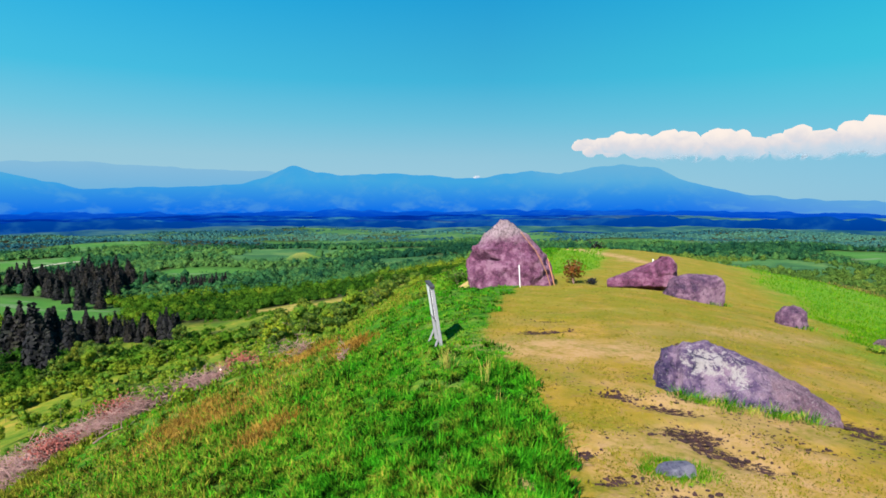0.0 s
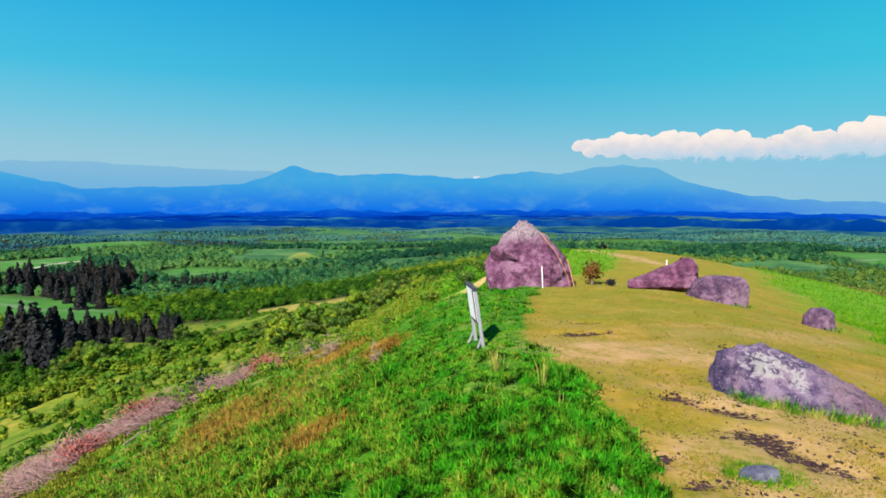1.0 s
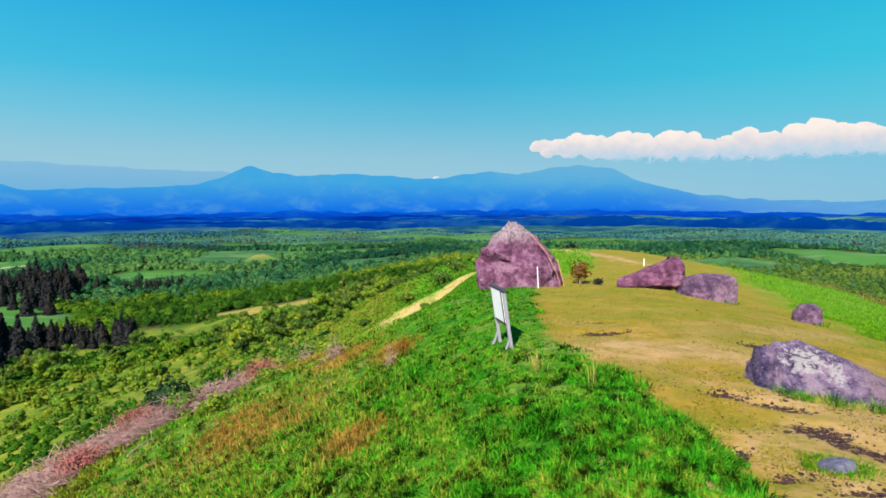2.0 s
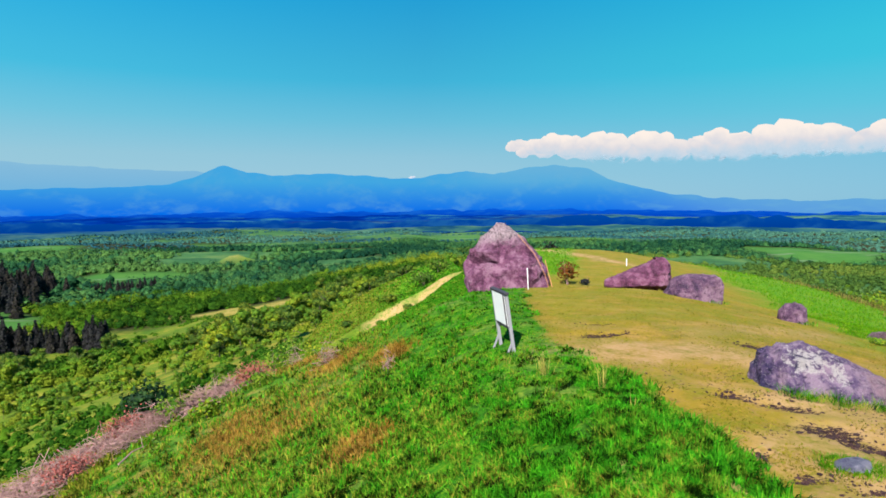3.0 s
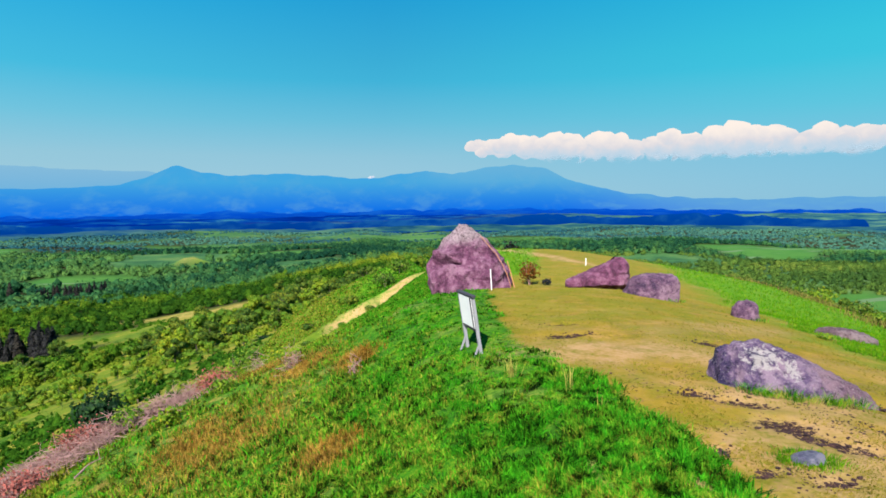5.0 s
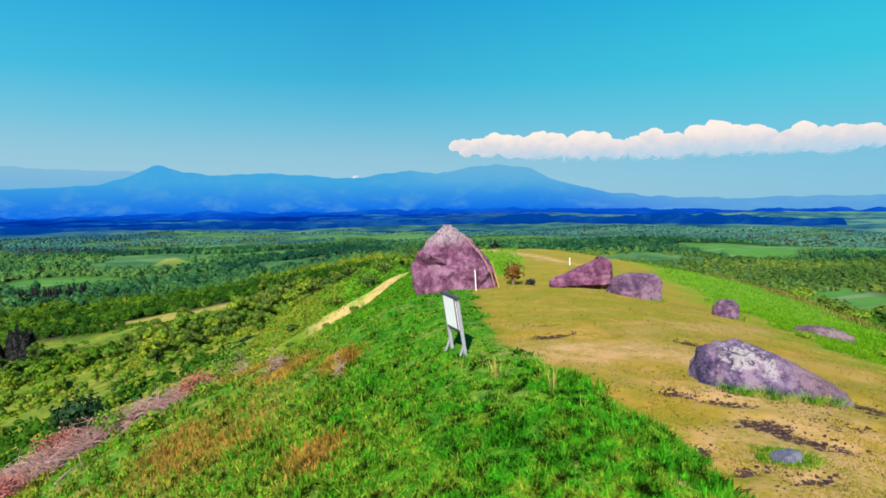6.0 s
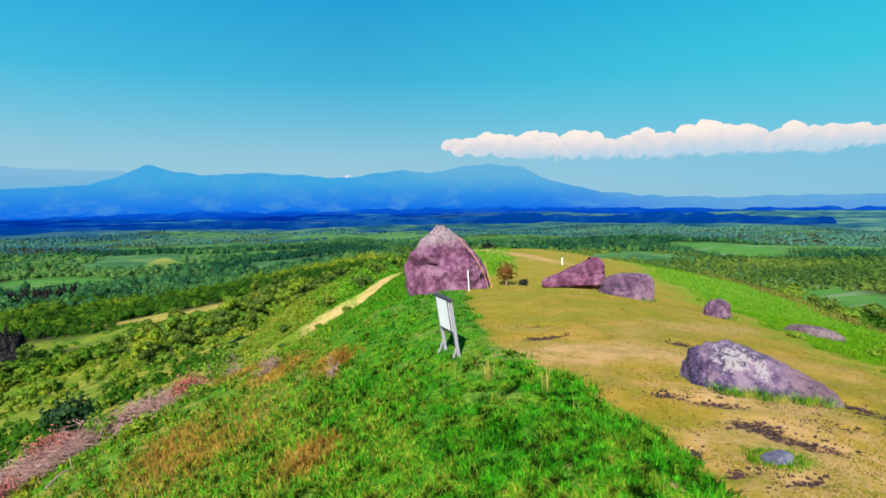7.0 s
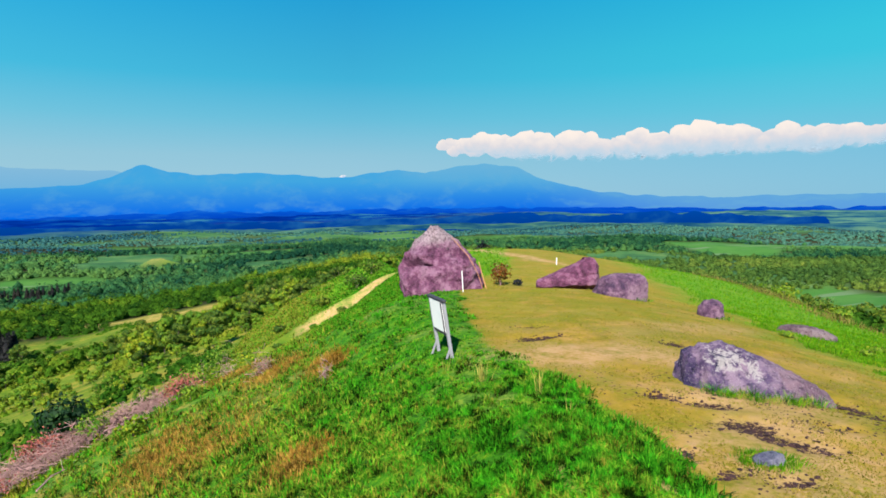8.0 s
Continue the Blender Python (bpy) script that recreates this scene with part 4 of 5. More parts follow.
def stand(kinds, spots, r, lo=0.8, hi=1.2):
    """Plants copies of the kinds at the spots; the first spots take the kinds themselves."""
    for i, (x, y) in enumerate(spots):
        k = kinds[i % len(kinds)]
        s = r.uniform(lo, hi)
        m = pose(*at(x, y), 0, 0, r.uniform(0, 360))
        k_obj = k if i < len(kinds) else copy_thing(k, m)
        k_obj.matrix_basis = m @ Matrix.Diagonal((s, s, s * r.uniform(0.9, 1.1), 1))


def in_field(x, y):
    return float(fields(np.array([float(x)]), np.array([float(y)]))[0]) > 0.05


CEDARS = [tree_kind("cedar_tree", "dark conical cedar in a plantation row", "tree", "cedars in the valley", 50 + k, NEEDLE, 900, 4.6, 0.3, 15 + 3 * k, 1, 0.95, "cone", 0.25) for k in range(2)]
r = np.random.default_rng(7)


def row(points, n, sx, sy):
    """Spots strewn along a line of places."""
    p = np.array(points, float)
    k = np.linspace(0, len(p) - 1, n)
    return [(float(np.interp(u, np.arange(len(p)), p[:, 0]) + r.normal() * sx), float(np.interp(u, np.arange(len(p)), p[:, 1]) + r.normal() * sy)) for u in k]


# a close row along the foot of the slope, taller at one end, and a wood behind the field
stand(CEDARS, row([(-214, 318), (-190, 316), (-165, 322), (-140, 326)], 64, 1.5, 3.0), r, 0.5, 1.0)
stand([copy_thing(k, pose(0, 0, 0)) for k in CEDARS], row([(-206, 292), (-192, 286), (-180, 284)], 12, 3, 4), r, 1.2, 1.6)
stand([copy_thing(k, pose(0, 0, 0)) for k in CEDARS], row([(-176, 262), (-169, 262)], 3, 2, 2), r, 1.3, 1.6)
stand([copy_thing(k, pose(0, 0, 0)) for k in CEDARS], row([(-262, 462), (-285, 500), (-330, 500), (-352, 520), (-310, 535), (-270, 520), (-285, 560), (-330, 560)], 95, 14, 12), r, 0.95, 1.45)
stand([copy_thing(k, pose(0, 0, 0)) for k in CEDARS], row([(-246, 542), (-222, 546), (-200, 552)], 22, 1.5, 3), r, 0.5, 0.75)


def cover(x, y):
    """Where the valley's trees stand in clumps, from 0 to 1."""
    return float(clumps(np.array([float(x)]), np.array([float(y)]))[0])


BROAD = [tree_kind("broadleaf_tree", "spring-green broadleaf tree in the valley woods", "tree", "broadleaf trees in the valley", 60 + k, (LEAF, LEAF, LEAF_YOUNG, LEAF)[k], 1700, 4.6, 1.8, 10.5, 9 + k, 0.32) for k in range(4)]
GROUP = [(-60, 205), (-55, 209), (-51, 197), (-45, 188), (-66, 214), (-48, 212), (-40, 178), (-56, 199)]
spots = []
while len(spots) < 120:
    a, d = r.uniform(-0.66, 0.86), 150 + 220 * r.uniform() ** 1.1
    x, y = d * math.sin(a), d * math.cos(a)
    if at(x, y)[2] > -28 or in_field(x, y) or cover(x, y) < 0.45 or (a < -0.28 and d < 262):
        continue
    spots.append((x, y))
stand(BROAD, spots, r, 0.6, 1.1)
stand([copy_thing(k, pose(0, 0, 0)) for k in BROAD], GROUP + row([(-20, 168), (-22, 205), (-16, 240), (-8, 280)], 13, 5, 8), r, 0.75, 1.15)

YOUNG = [tree_kind("young_tree", "light green young tree on the lower slope", "tree", "young trees on the slope", 70 + k, LEAF_YOUNG, 600, 2.5, 0.5, 5.6, 7, 0.21, "round", 0.07) for k in range(2)]
spots = []
while len(spots) < 230:
    a, d = r.uniform(-0.66, -0.05), 85 + 190 * r.uniform() ** 0.8
    x, y = d * math.sin(a), d * math.cos(a)
    if at(x, y)[2] < -16 and fbm(np.array([x]), np.array([y]), 18, 92)[0] > 0.42:
        spots.append((x, y))
near_spots = [p for p in spots if math.hypot(*p) < 165]
stand(YOUNG, near_spots, r, 0.32, 0.75)
stand([copy_thing(k, pose(0, 0, 0)) for k in YOUNG], [p for p in spots if p not in near_spots], r, 0.6, 1.35)


def far_woods(name, spots, cards, spread, leaf, material, seed, label, lift=2.5, sub=1, flat=1.0):
    """Closed woods, too many trees to count: uneven crowns with clumps of leaves on them."""
    r = np.random.default_rng(seed)
    spots = np.asarray(spots)
    n = len(spots)
    z = ground_height(spots[:, 0], spots[:, 1])
    size = (0.55 + 0.6 * r.uniform(size=n) ** 1.5) * (0.5 + 1.0 * fbm(spots[:, 0] / 1.6, spots[:, 1], 120, 93, 3))
    c = np.stack([spots[:, 0], spots[:, 1], z + lift * size], -1)
    rad = (spread * size)[:, None] * np.stack([r.uniform(0.85, 1.2, n), r.uniform(0.85, 1.2, n), flat * r.uniform(0.7, 1.25, n)], -1)
    tone = np.clip(r.normal(0.48, 0.17, n) + 2.6 * (fbm(spots[:, 0] / 2.5, spots[:, 1], 95, 95, 3) - 0.5) + 0.22 * smooth(spots[:, 0], 0, 150), 0, 1)
    v, f, k = lumps(c, rad * 0.72, r, sub, 0.26)
    tones = np.repeat(tone, k)
    if cards:
        d = unit(r.normal(size=(n, cards, 3)))
        d[..., 2] = np.where(d[..., 2] < -0.25, -d[..., 2], d[..., 2])
        p = c[:, None, :] + d * rad[:, None, :] * r.uniform(0.78, 1.2, (n, cards, 1))
        w, q = leaf_cards(p.reshape(-1, 3), leaf, r, d.reshape(-1, 3), 0.25)
        f = np.concatenate([f, tris(q) + len(v)])
        v = np.concatenate([v, w])
        tones = np.concatenate([tones, np.repeat(np.repeat(tone, cards) + 0.1 * r.normal(size=n * cards), 4)])
    me = link_mesh(name, v, f, [material])
    set_attr(me, "tone", np.clip(tones, 0, 1))
    tagged(new(name, me), label, "woods", kind="stuff")


def wood_spots(n, near, far, seed, cut):
    r = np.random.default_rng(seed)
    m = n * 7
    a = r.uniform(-0.72, 0.95, m)
    d = np.sqrt(r.uniform(near ** 2, far ** 2, m))
    x, y = d * np.sin(a), d * np.cos(a)
    keep = (fields(x, y) < 0.05) & (knoll(x, y) < 0.1) & (clumps(x, y) + 0.1 * (r.uniform(size=m) - 0.5) > cut + np.where((d < 340) & (x < 0), 0.06, 0) - np.where((d < 700) & (x > 60), 0.12, 0)) & (ground_height(x, y) < np.where(x > 60, -22, -33))
    return np.stack([x, y], -1)[keep][:n]


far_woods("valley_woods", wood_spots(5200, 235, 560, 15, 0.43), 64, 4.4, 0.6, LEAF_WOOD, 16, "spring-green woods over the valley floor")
middle = wood_spots(11500, 540, 1080, 17, 0.355)
east = (middle[:, 0] > 90) & (np.hypot(middle[:, 0], middle[:, 1]) < 860)
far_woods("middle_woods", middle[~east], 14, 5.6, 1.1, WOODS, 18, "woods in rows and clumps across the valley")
far_woods("eastern_woods", middle[east], 14, 4.6, 1.0, WOODS_EAST, 19, "yellow-green woods and thickets east of the hill", 1.6)
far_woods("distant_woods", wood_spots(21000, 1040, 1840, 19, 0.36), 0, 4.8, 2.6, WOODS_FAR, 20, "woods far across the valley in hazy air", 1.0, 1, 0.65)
r = np.random.default_rng(24)
a, d = r.uniform(0.25, 0.98, 9000), np.sqrt(r.uniform(95 ** 2, 340 ** 2, 9000))
x, y = d * np.sin(a), d * np.cos(a)
keep = (x - right_edge(y) > 36) & (fields(x, y) < 0.05) & (fbm(x, y, 26, 97, 3) > 0.36)
far_woods("hillside_woods", np.stack([x, y], -1)[keep][:2000], 30, 3.4, 0.5, LEAF_WOOD, 25, "leafy woods and thicket below the meadow", 1.2)
r = np.random.default_rng(22)
a, d = r.uniform(-0.72, 0.9, 30000), np.sqrt(r.uniform(60 ** 2, 480 ** 2, 30000))
x, y = d * np.sin(a), d * np.cos(a)
keep = (ground_height(x, y) < np.where((y < 80) & (x > -16), -13, -9)) & (fields(x, y) < 0.05) & (fbm(x, y, 14, 94, 3) > np.where((x < 0) & (np.hypot(x, y) < 260), 0.525, 0.57)) & (glade(x, y) < 0.6)
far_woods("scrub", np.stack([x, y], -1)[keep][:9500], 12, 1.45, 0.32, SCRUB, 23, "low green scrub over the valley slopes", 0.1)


def farm_road(points, width, label):
    """A pale unpaved road over the valley floor."""
    p = np.array(points, float)
    k = np.linspace(0, len(p) - 1, 60)
    x, y = (np.interp(k, np.arange(len(p)), p[:, i]) for i in (0, 1))
    d = unit(np.stack([np.gradient(x), np.gradient(y)], -1))
    side = np.stack([-d[:, 1], d[:, 0]], -1) * width / 2
    rows = []
    for q in (-1, 0, 1):
        a, b = x + side[:, 0] * q, y + side[:, 1] * q
        rows.append(np.stack([a, b, ground_height(a, b) + 0.9 + 0.12 * (q == 0)], -1))
    me = link_mesh("farm_road", np.concatenate(rows), grid_faces(3, 60), [plain_material("pale_gravel", (0.32, 0.31, 0.26), (0.46, 0.44, 0.38), 0.4, 0.95)])
    tagged(new("farm_road", me), label, "road", kind="structure")


farm_road([(-330, 402), (-300, 404), (-272, 398), (-250, 392)], 4.0, "pale farm road across a green field")
farm_road([(-468, 640), (-462, 668), (-458, 700), (-440, 716), (-405, 722)], 5.5, "pale farm road curving round a rise")


# ---- cloud ----
def cloud():
    """A long bank of fair-weather cloud: heaped puffs on a flat, dissolving base."""
    r = np.random.default_rng(31)
    n = Nodes("cloud_vapour")
    billow = n.math("MULTIPLY", n.math("SUBTRACT", n.noise(0.009, 4, 0.55), 0.5), 150)
    height = n.math("ADD", n.axis("Z"), billow)
    # the cloud glows; sunlit tops and shaded base are painted by height
    e = n.nt.nodes.new("ShaderNodeEmission")
    n.link(n.ramp(n.step(height, 270, 470), (0.0, (0.30, 0.41, 0.50)), (0.45, (0.46, 0.45, 0.475)), (1.0, (0.62, 0.55, 0.50))), e.inputs[0])
    e.inputs[1].default_value = 0.60
    t = n.nt.nodes.new("ShaderNodeBsdfTransparent")
    mix = n.nt.nodes.new("ShaderNodeMixShader")
    # solid above, dissolving into the air at the base
    n.link(n.step(height, 262, 330), mix.inputs[0])
    n.link(t.outputs[0], mix.inputs[1])
    n.link(e.outputs[0], mix.inputs[2])
    n.link(mix.outputs[0], n.out.inputs[0])
    ball = bmesh.new()
    bmesh.ops.create_icosphere(ball, subdivisions=2, radius=1.0)
    bv = np.array([v.co[:] for v in ball.verts])
    bf = np.array([[v.index for v in f.verts] for f in ball.faces if f.calc_center_median().y < 0.35])
    ball.free()
    vs, fs = [], []
    dist = 4300
    for k in range(240):
        az = r.uniform(12.0, 62)
        swell = np.interp(az, [12.2, 14, 17, 20, 24, 27, 30, 33, 36, 39, 42, 46, 50, 62], [0.12, 0.40, 0.62, 0.8, 0.78, 0.62, 0.68, 0.85, 0.95, 0.6, 0.7, 0.5, 0.42, 0.4])
        h = r.uniform(0, 1) ** 1.15
        size = (56 + 62 * r.uniform()) * (1 - 0.45 * h) * (0.55 + 0.5 * swell)
        c = np.array([dist * math.sin(radians(az)), dist * math.cos(radians(az)), np.interp(az, [12, 15, 19, 26], [398, 360, 330, 322]) + h * 150 * swell - 26 * r.uniform()])
        c += r.normal(size=3) * np.array([10, 60, 4])
        q = bv * (size * np.array([1.25, 1.0, 0.85])) + c
        for s, amp in ((70.0, 0.36), (24.0, 0.18)):
            q = q + bv * (size * amp * (np.array([noise.noise(Vector(p) / s) for p in q])))[:, None]
        fs.append(bf + len(bv) * k)
        vs.append(q)
    me = link_mesh("backdrop_cloud", np.concatenate(vs), np.concatenate(fs), [n.mat])
    ob = tagged(new("backdrop_cloud", me), "long bank of white heaped cloud", "cloud", kind="structure")
    ob.visible_shadow = False


cloud()


# ---- grass ----
def blades(name, xy, height, width, material, seed, label, lean=0.5):
    """Single bent blades of grass, each two triangles."""
    r = np.random.default_rng(seed)
    n = len(xy)
    z = ground_height(xy[:, 0], xy[:, 1]) - 0.01
    root = np.stack([xy[:, 0], xy[:, 1], z], -1)
    a = r.uniform(0, 2 * math.pi, n)
    side = np.stack([np.cos(a), np.sin(a), 0 * a], -1) * width[:, None]
    b = r.uniform(0, 2 * math.pi, n)
    tilt = np.abs(r.normal(0, lean, n))
    bend = np.stack([np.cos(b) * tilt, np.sin(b) * tilt, 1 - 0.25 * tilt], -1) * height[:, None]
    mid = root + bend * np.array([0.35, 0.35, 0.6])
    v = np.stack([root - side * 0.6, mid + side, root + bend, mid - side], 1).reshape(-1, 3)
    me = link_mesh(name, v, np.arange(4 * n).reshape(n, 4), [material], smooth_shade=False)
    return tagged(new(name, me), label, "grass", kind="stuff")


def field_spots(n, seed, near, far, a0, a1, keep):
    """Places ahead of the first eye, evenly thinned with distance."""
    r = np.random.default_rng(seed)
    m = n * 4
    a, d = r.uniform(a0, a1, m), (near ** -1.1 + r.uniform(0, 1, m) * (far ** -1.1 - near ** -1.1)) ** (-1 / 1.1)
    x, y = d * np.sin(a) - 1.5, d * np.cos(a)
    k = keep(x, y)
    return np.stack([x, y], -1)[k][:n], d[k][:n], r


def on_slope(x, y):
    dl = left_edge(y) - x
    tuft = fbm(x, y, 0.45, 81, 2)
    return (lush(x, y) > 0.4) & (dl < 15 + 2 * fbm(x, y, 3, 82)) & (tuft > 0.31) & (np.abs(x) + y > 4)


xy, d, r = field_spots(30000, 33, 4.6, 42, -0.85, 0.5, on_slope)
per = 11
d = np.repeat(d, per)
off = r.normal(size=(len(d), 2)) * (0.035 + 0.0022 * d)[:, None]
tall = np.repeat(r.uniform(0.5, 1.4, len(xy)) * (0.15 + 1.7 * fbm(xy[:, 0], xy[:, 1], 0.5, 83, 2)), per)
xy = np.repeat(xy, per, 0) + off
low = 1 - 0.45 * smooth(xy[:, 0], -2.5, 0.0) * smooth(xy[:, 1], 10.5, 12.5) - 0.3 * smooth(hump(xy[:, 0], xy[:, 1], 0.6, 15.5, 1.4, 1.8), 0.0, 0.4)
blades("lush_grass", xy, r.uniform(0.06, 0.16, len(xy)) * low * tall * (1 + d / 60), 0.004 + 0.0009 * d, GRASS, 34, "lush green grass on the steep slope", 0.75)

xy, d, r = field_spots(42000, 35, 4.6, 42, -0.35, 0.95, lambda x, y: (lush(x, y) < 0.5) & (meadow(x, y) < 0.5) & (bare(x, y) < 0.72) & (soil(x, y) < 0.3) & (fbm(x, y, 0.5, 84, 3) > 0.42))
blades("mown_grass", xy, r.uniform(0.015, 0.04, len(xy)) * (1 + d / 40), 0.003 + 0.0006 * d, GRASS_DRY, 36, "short yellowing grass on the trodden hilltop", 1.3)

GRASS_BRIGHT = blade_material("meadow_grass", (0.07, 0.27, 0.006), (0.14, 0.36, 0.008), (0.28, 0.38, 0.015), 0.6)
xy, d, r = field_spots(40000, 37, 9, 75, 0.2, 1.05, lambda x, y: (meadow(x, y) > 0.5) & (x - right_edge(y) < 32))
blades("meadow_grass", xy, r.uniform(0.06, 0.13, len(xy)) * (1 + d / 60), 0.004 + 0.0006 * d, GRASS_BRIGHT, 38, "bright green grass on the open meadow", 0.5)

# dry, rusty grass among the green on the slope
DRY_PATCHES = [(-6.7, 17.1, 2.2, 1.8), (-6.3, 15.6, 1.6, 1.4), (-4.6, 21.0, 1.2, 1.6), (-2.9, 19.0, 0.7, 1.0), (-7.6, 18.0, 1.2, 1.6), (-3.6, 12.2, 0.7, 0.7), (-6.2, 24.5, 1.2, 1.4)]
r = np.random.default_rng(39)
pts = np.concatenate([np.stack([cx + r.normal(size=1700) * rx * 0.5, cy + r.normal(size=1700) * ry * 0.5], -1) for cx, cy, rx, ry in DRY_PATCHES])
DRY = blade_material("rusty_grass", (0.32, 0.145, 0.018), (0.48, 0.25, 0.035), (0.58, 0.37, 0.08), 0.2)
blades("dry_grass", pts, r.uniform(0.10, 0.30, len(pts)), r.uniform(0.006, 0.013, len(pts)), DRY, 40, "rusty dry grass among the green", 0.7)


def tuft(name, x, y, n, height, spread, material, label, seed, lean=0.35, width=0.006):
    """One clump of grass, blades fanning from its foot."""
    r = np.random.default_rng(seed)
    t = r.normal(size=(n, 2)) * spread
    h = r.uniform(0.5, 1.0, n) * height
    out = t / spread * lean * 0.35 + r.normal(size=(n, 2)) * lean * 0.3
    a = r.uniform(0, 2 * math.pi, n)
    root = np.stack([t[:, 0], t[:, 1], np.full(n, -0.03)], -1)
    side = np.stack([np.cos(a), np.sin(a), 0 * a], -1) * width
    tip = root + np.stack([out[:, 0] * h, out[:, 1] * h, h], -1)
    mid = root + (tip - root) * np.array([0.3, 0.3, 0.6])
    v = np.stack([root - side * 0.6, mid + side, tip, mid - side], 1).reshape(-1, 3)
    ob = new(name, link_mesh(name, v, np.arange(4 * n).reshape(n, 4), [material], smooth_shade=False))
    ob.matrix_basis = pose(*at(x, y))
    return tagged(ob, label, "grass", kind="stuff")


for i, (x, y, h, n) in enumerate([(0.87, 9.5, 0.42, 12), (0.75, 10.5, 0.75, 14), (0.1, 12.0, 0.5, 42), (-0.4, 13.3, 0.4, 8), (1.25, 10.9, 0.3, 6)]):
    tuft("straw_tuft", x, y, n, h, 0.05, STRAW, "sparse tall straw-yellow grass tuft at the edge of the slope", 90 + i, 0.3, 0.005)
for i, u in enumerate(np.linspace(0, 1, 13)):
    r = np.random.default_rng(120 + i)
    x, y = 4.0 + 1.75 * u + r.normal() * 0.06, 9.85 - 0.42 * u + r.normal() * 0.07
    tuft("grass_tuft", x, y, 110, 0.17 if i % 4 else 0.26, 0.11, (GRASS, GRASS_BRIGHT, GRASS, STRAW)[i % 4], "grass tuft along the foot of the lichen boulder", 120 + i, 0.8, 0.005)
for i in range(12):
    a = 2 * math.pi * i / 12
    tuft("grass_tuft", 2.80 + 0.35 * math.cos(a), 7.14 + 0.26 * math.sin(a), 90, 0.11, 0.07, GRASS_BRIGHT, "low green grass tuft round the flat stone", 150 + i, 0.6, 0.005)
for i, (x, y) in enumerate([(11.3, 25.0), (11.7, 25.2), (10.9, 24.75), (12.9, 21.4), (12.6, 21.35), (2.0, 30.2), (1.5, 30.4)]):
    tuft("grass_tuft", x, y, 40, 0.22, 0.12, GRASS, "grass tuft at the foot of a boulder", 170 + i, 0.4, 0.012)

# the same grass farther down, round the eroded bank
xy, d, r = field_spots(13000, 45, 34, 96, -0.4, 0.25, lambda x, y: (left_edge(y) - x < 26) & (x < lush_edge(y) + 0.25 * (y - 31)) & (fbm(x, y, 0.9, 86, 2) > 0.3) & (bare(x, y) < 0.4))
d = np.repeat(d, 8)
xy = np.repeat(xy, 8, 0) + r.normal(size=(len(d), 2)) * (0.05 + 0.003 * d)[:, None]
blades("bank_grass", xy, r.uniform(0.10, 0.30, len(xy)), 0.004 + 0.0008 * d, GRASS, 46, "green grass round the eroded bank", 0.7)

# rough yellowish grass lower on the slope
xy, d, r = field_spots(9000, 43, 14, 75, -0.85, 0.1, lambda x, y: (left_edge(y) - x > 12) & (left_edge(y) - x < 40) & (fbm(x, y, 1.6, 85, 3) > 0.42) & (bare(x, y) < 0.4))
d = np.repeat(d, 9)
xy = np.repeat(xy, 9, 0) + r.normal(size=(len(d), 2)) * (0.05 + 0.003 * d)[:, None]
ROUGH = blade_material("rough_grass", (0.05, 0.21, 0.006), (0.17, 0.32, 0.012), (0.44, 0.38, 0.05))
blades("rough_grass", xy, r.uniform(0.10, 0.32, len(xy)), 0.004 + 0.0008 * d, ROUGH, 44, "rough yellow-green grass low on the slope", 0.7)

# dry reeds along the lower edge of the meadow
r = np.random.default_rng(41)
y = r.uniform(36, 110, 5200)
x = right_edge(y) + 23 + r.normal(size=len(y)) * 1.8
keep = fbm(x, y, 5, 88, 3) > 0.55
x, y = x[keep], y[keep]
REED = blade_material("reed", (0.26, 0.21, 0.05), (0.36, 0.30, 0.09), (0.22, 0.25, 0.04))
blades("reeds", np.stack([x, y], -1), r.uniform(0.2, 0.8, len(y)), r.uniform(0.015, 0.04, len(y)), REED, 42, "dry straw-coloured reeds along the meadow's lower edge", 0.3)


# ---- cut brush and shrubs on the slope ----
def twig_mesh(name, seed, n, length, spread, height, material, r0=0.012):
    """A heap of bare cut branches, each a bent three-sided stick."""
    r = np.random.default_rng(seed)
    c = np.stack([r.normal(size=n) * spread, r.normal(size=n) * spread * 0.6, np.abs(r.normal(size=n)) * height * 0.5], -1)
    c[:, 2] *= np.exp(-(c[:, 0] / spread) ** 2 * 0.3)
    d = r.normal(size=(n, 3)) * np.array([1.0, 0.7, 0.42])
    d /= np.linalg.norm(d, axis=1)[:, None]
    L = (r.uniform(0.4, 1.0, n) * length)[:, None]
    p0, p2 = c - d * L * 0.5, c + d * L * 0.5
    p1 = c + r.normal(size=(n, 3)) * L * 0.08
    a = np.cross(d, r.normal(size=(n, 3)))
    a /= np.linalg.norm(a, axis=1)[:, None]
    b = np.cross(d, a)
    rad = (r.uniform(0.4, 1.3, n) * r0)[:, None]
    rings = []
    for p, k in ((p0, 1.0), (p1, 0.8), (p2, 0.3)):
        for w in range(3):
            t = 2 * math.pi * w / 3
            rings.append(p + (a * math.cos(t) + b * math.sin(t)) * rad * k)
    v = np.stack(rings, 1).reshape(-1, 3)
    local = [[i * 3 + w, i * 3 + (w + 1) % 3, i * 3 + 3 + (w + 1) % 3, i * 3 + 3 + w] for i in range(2) for w in range(3)]
    f = (np.array(local)[None] + 9 * np.arange(n)[:, None, None]).reshape(-1, 4)
    return link_mesh(name, v, f, [material])


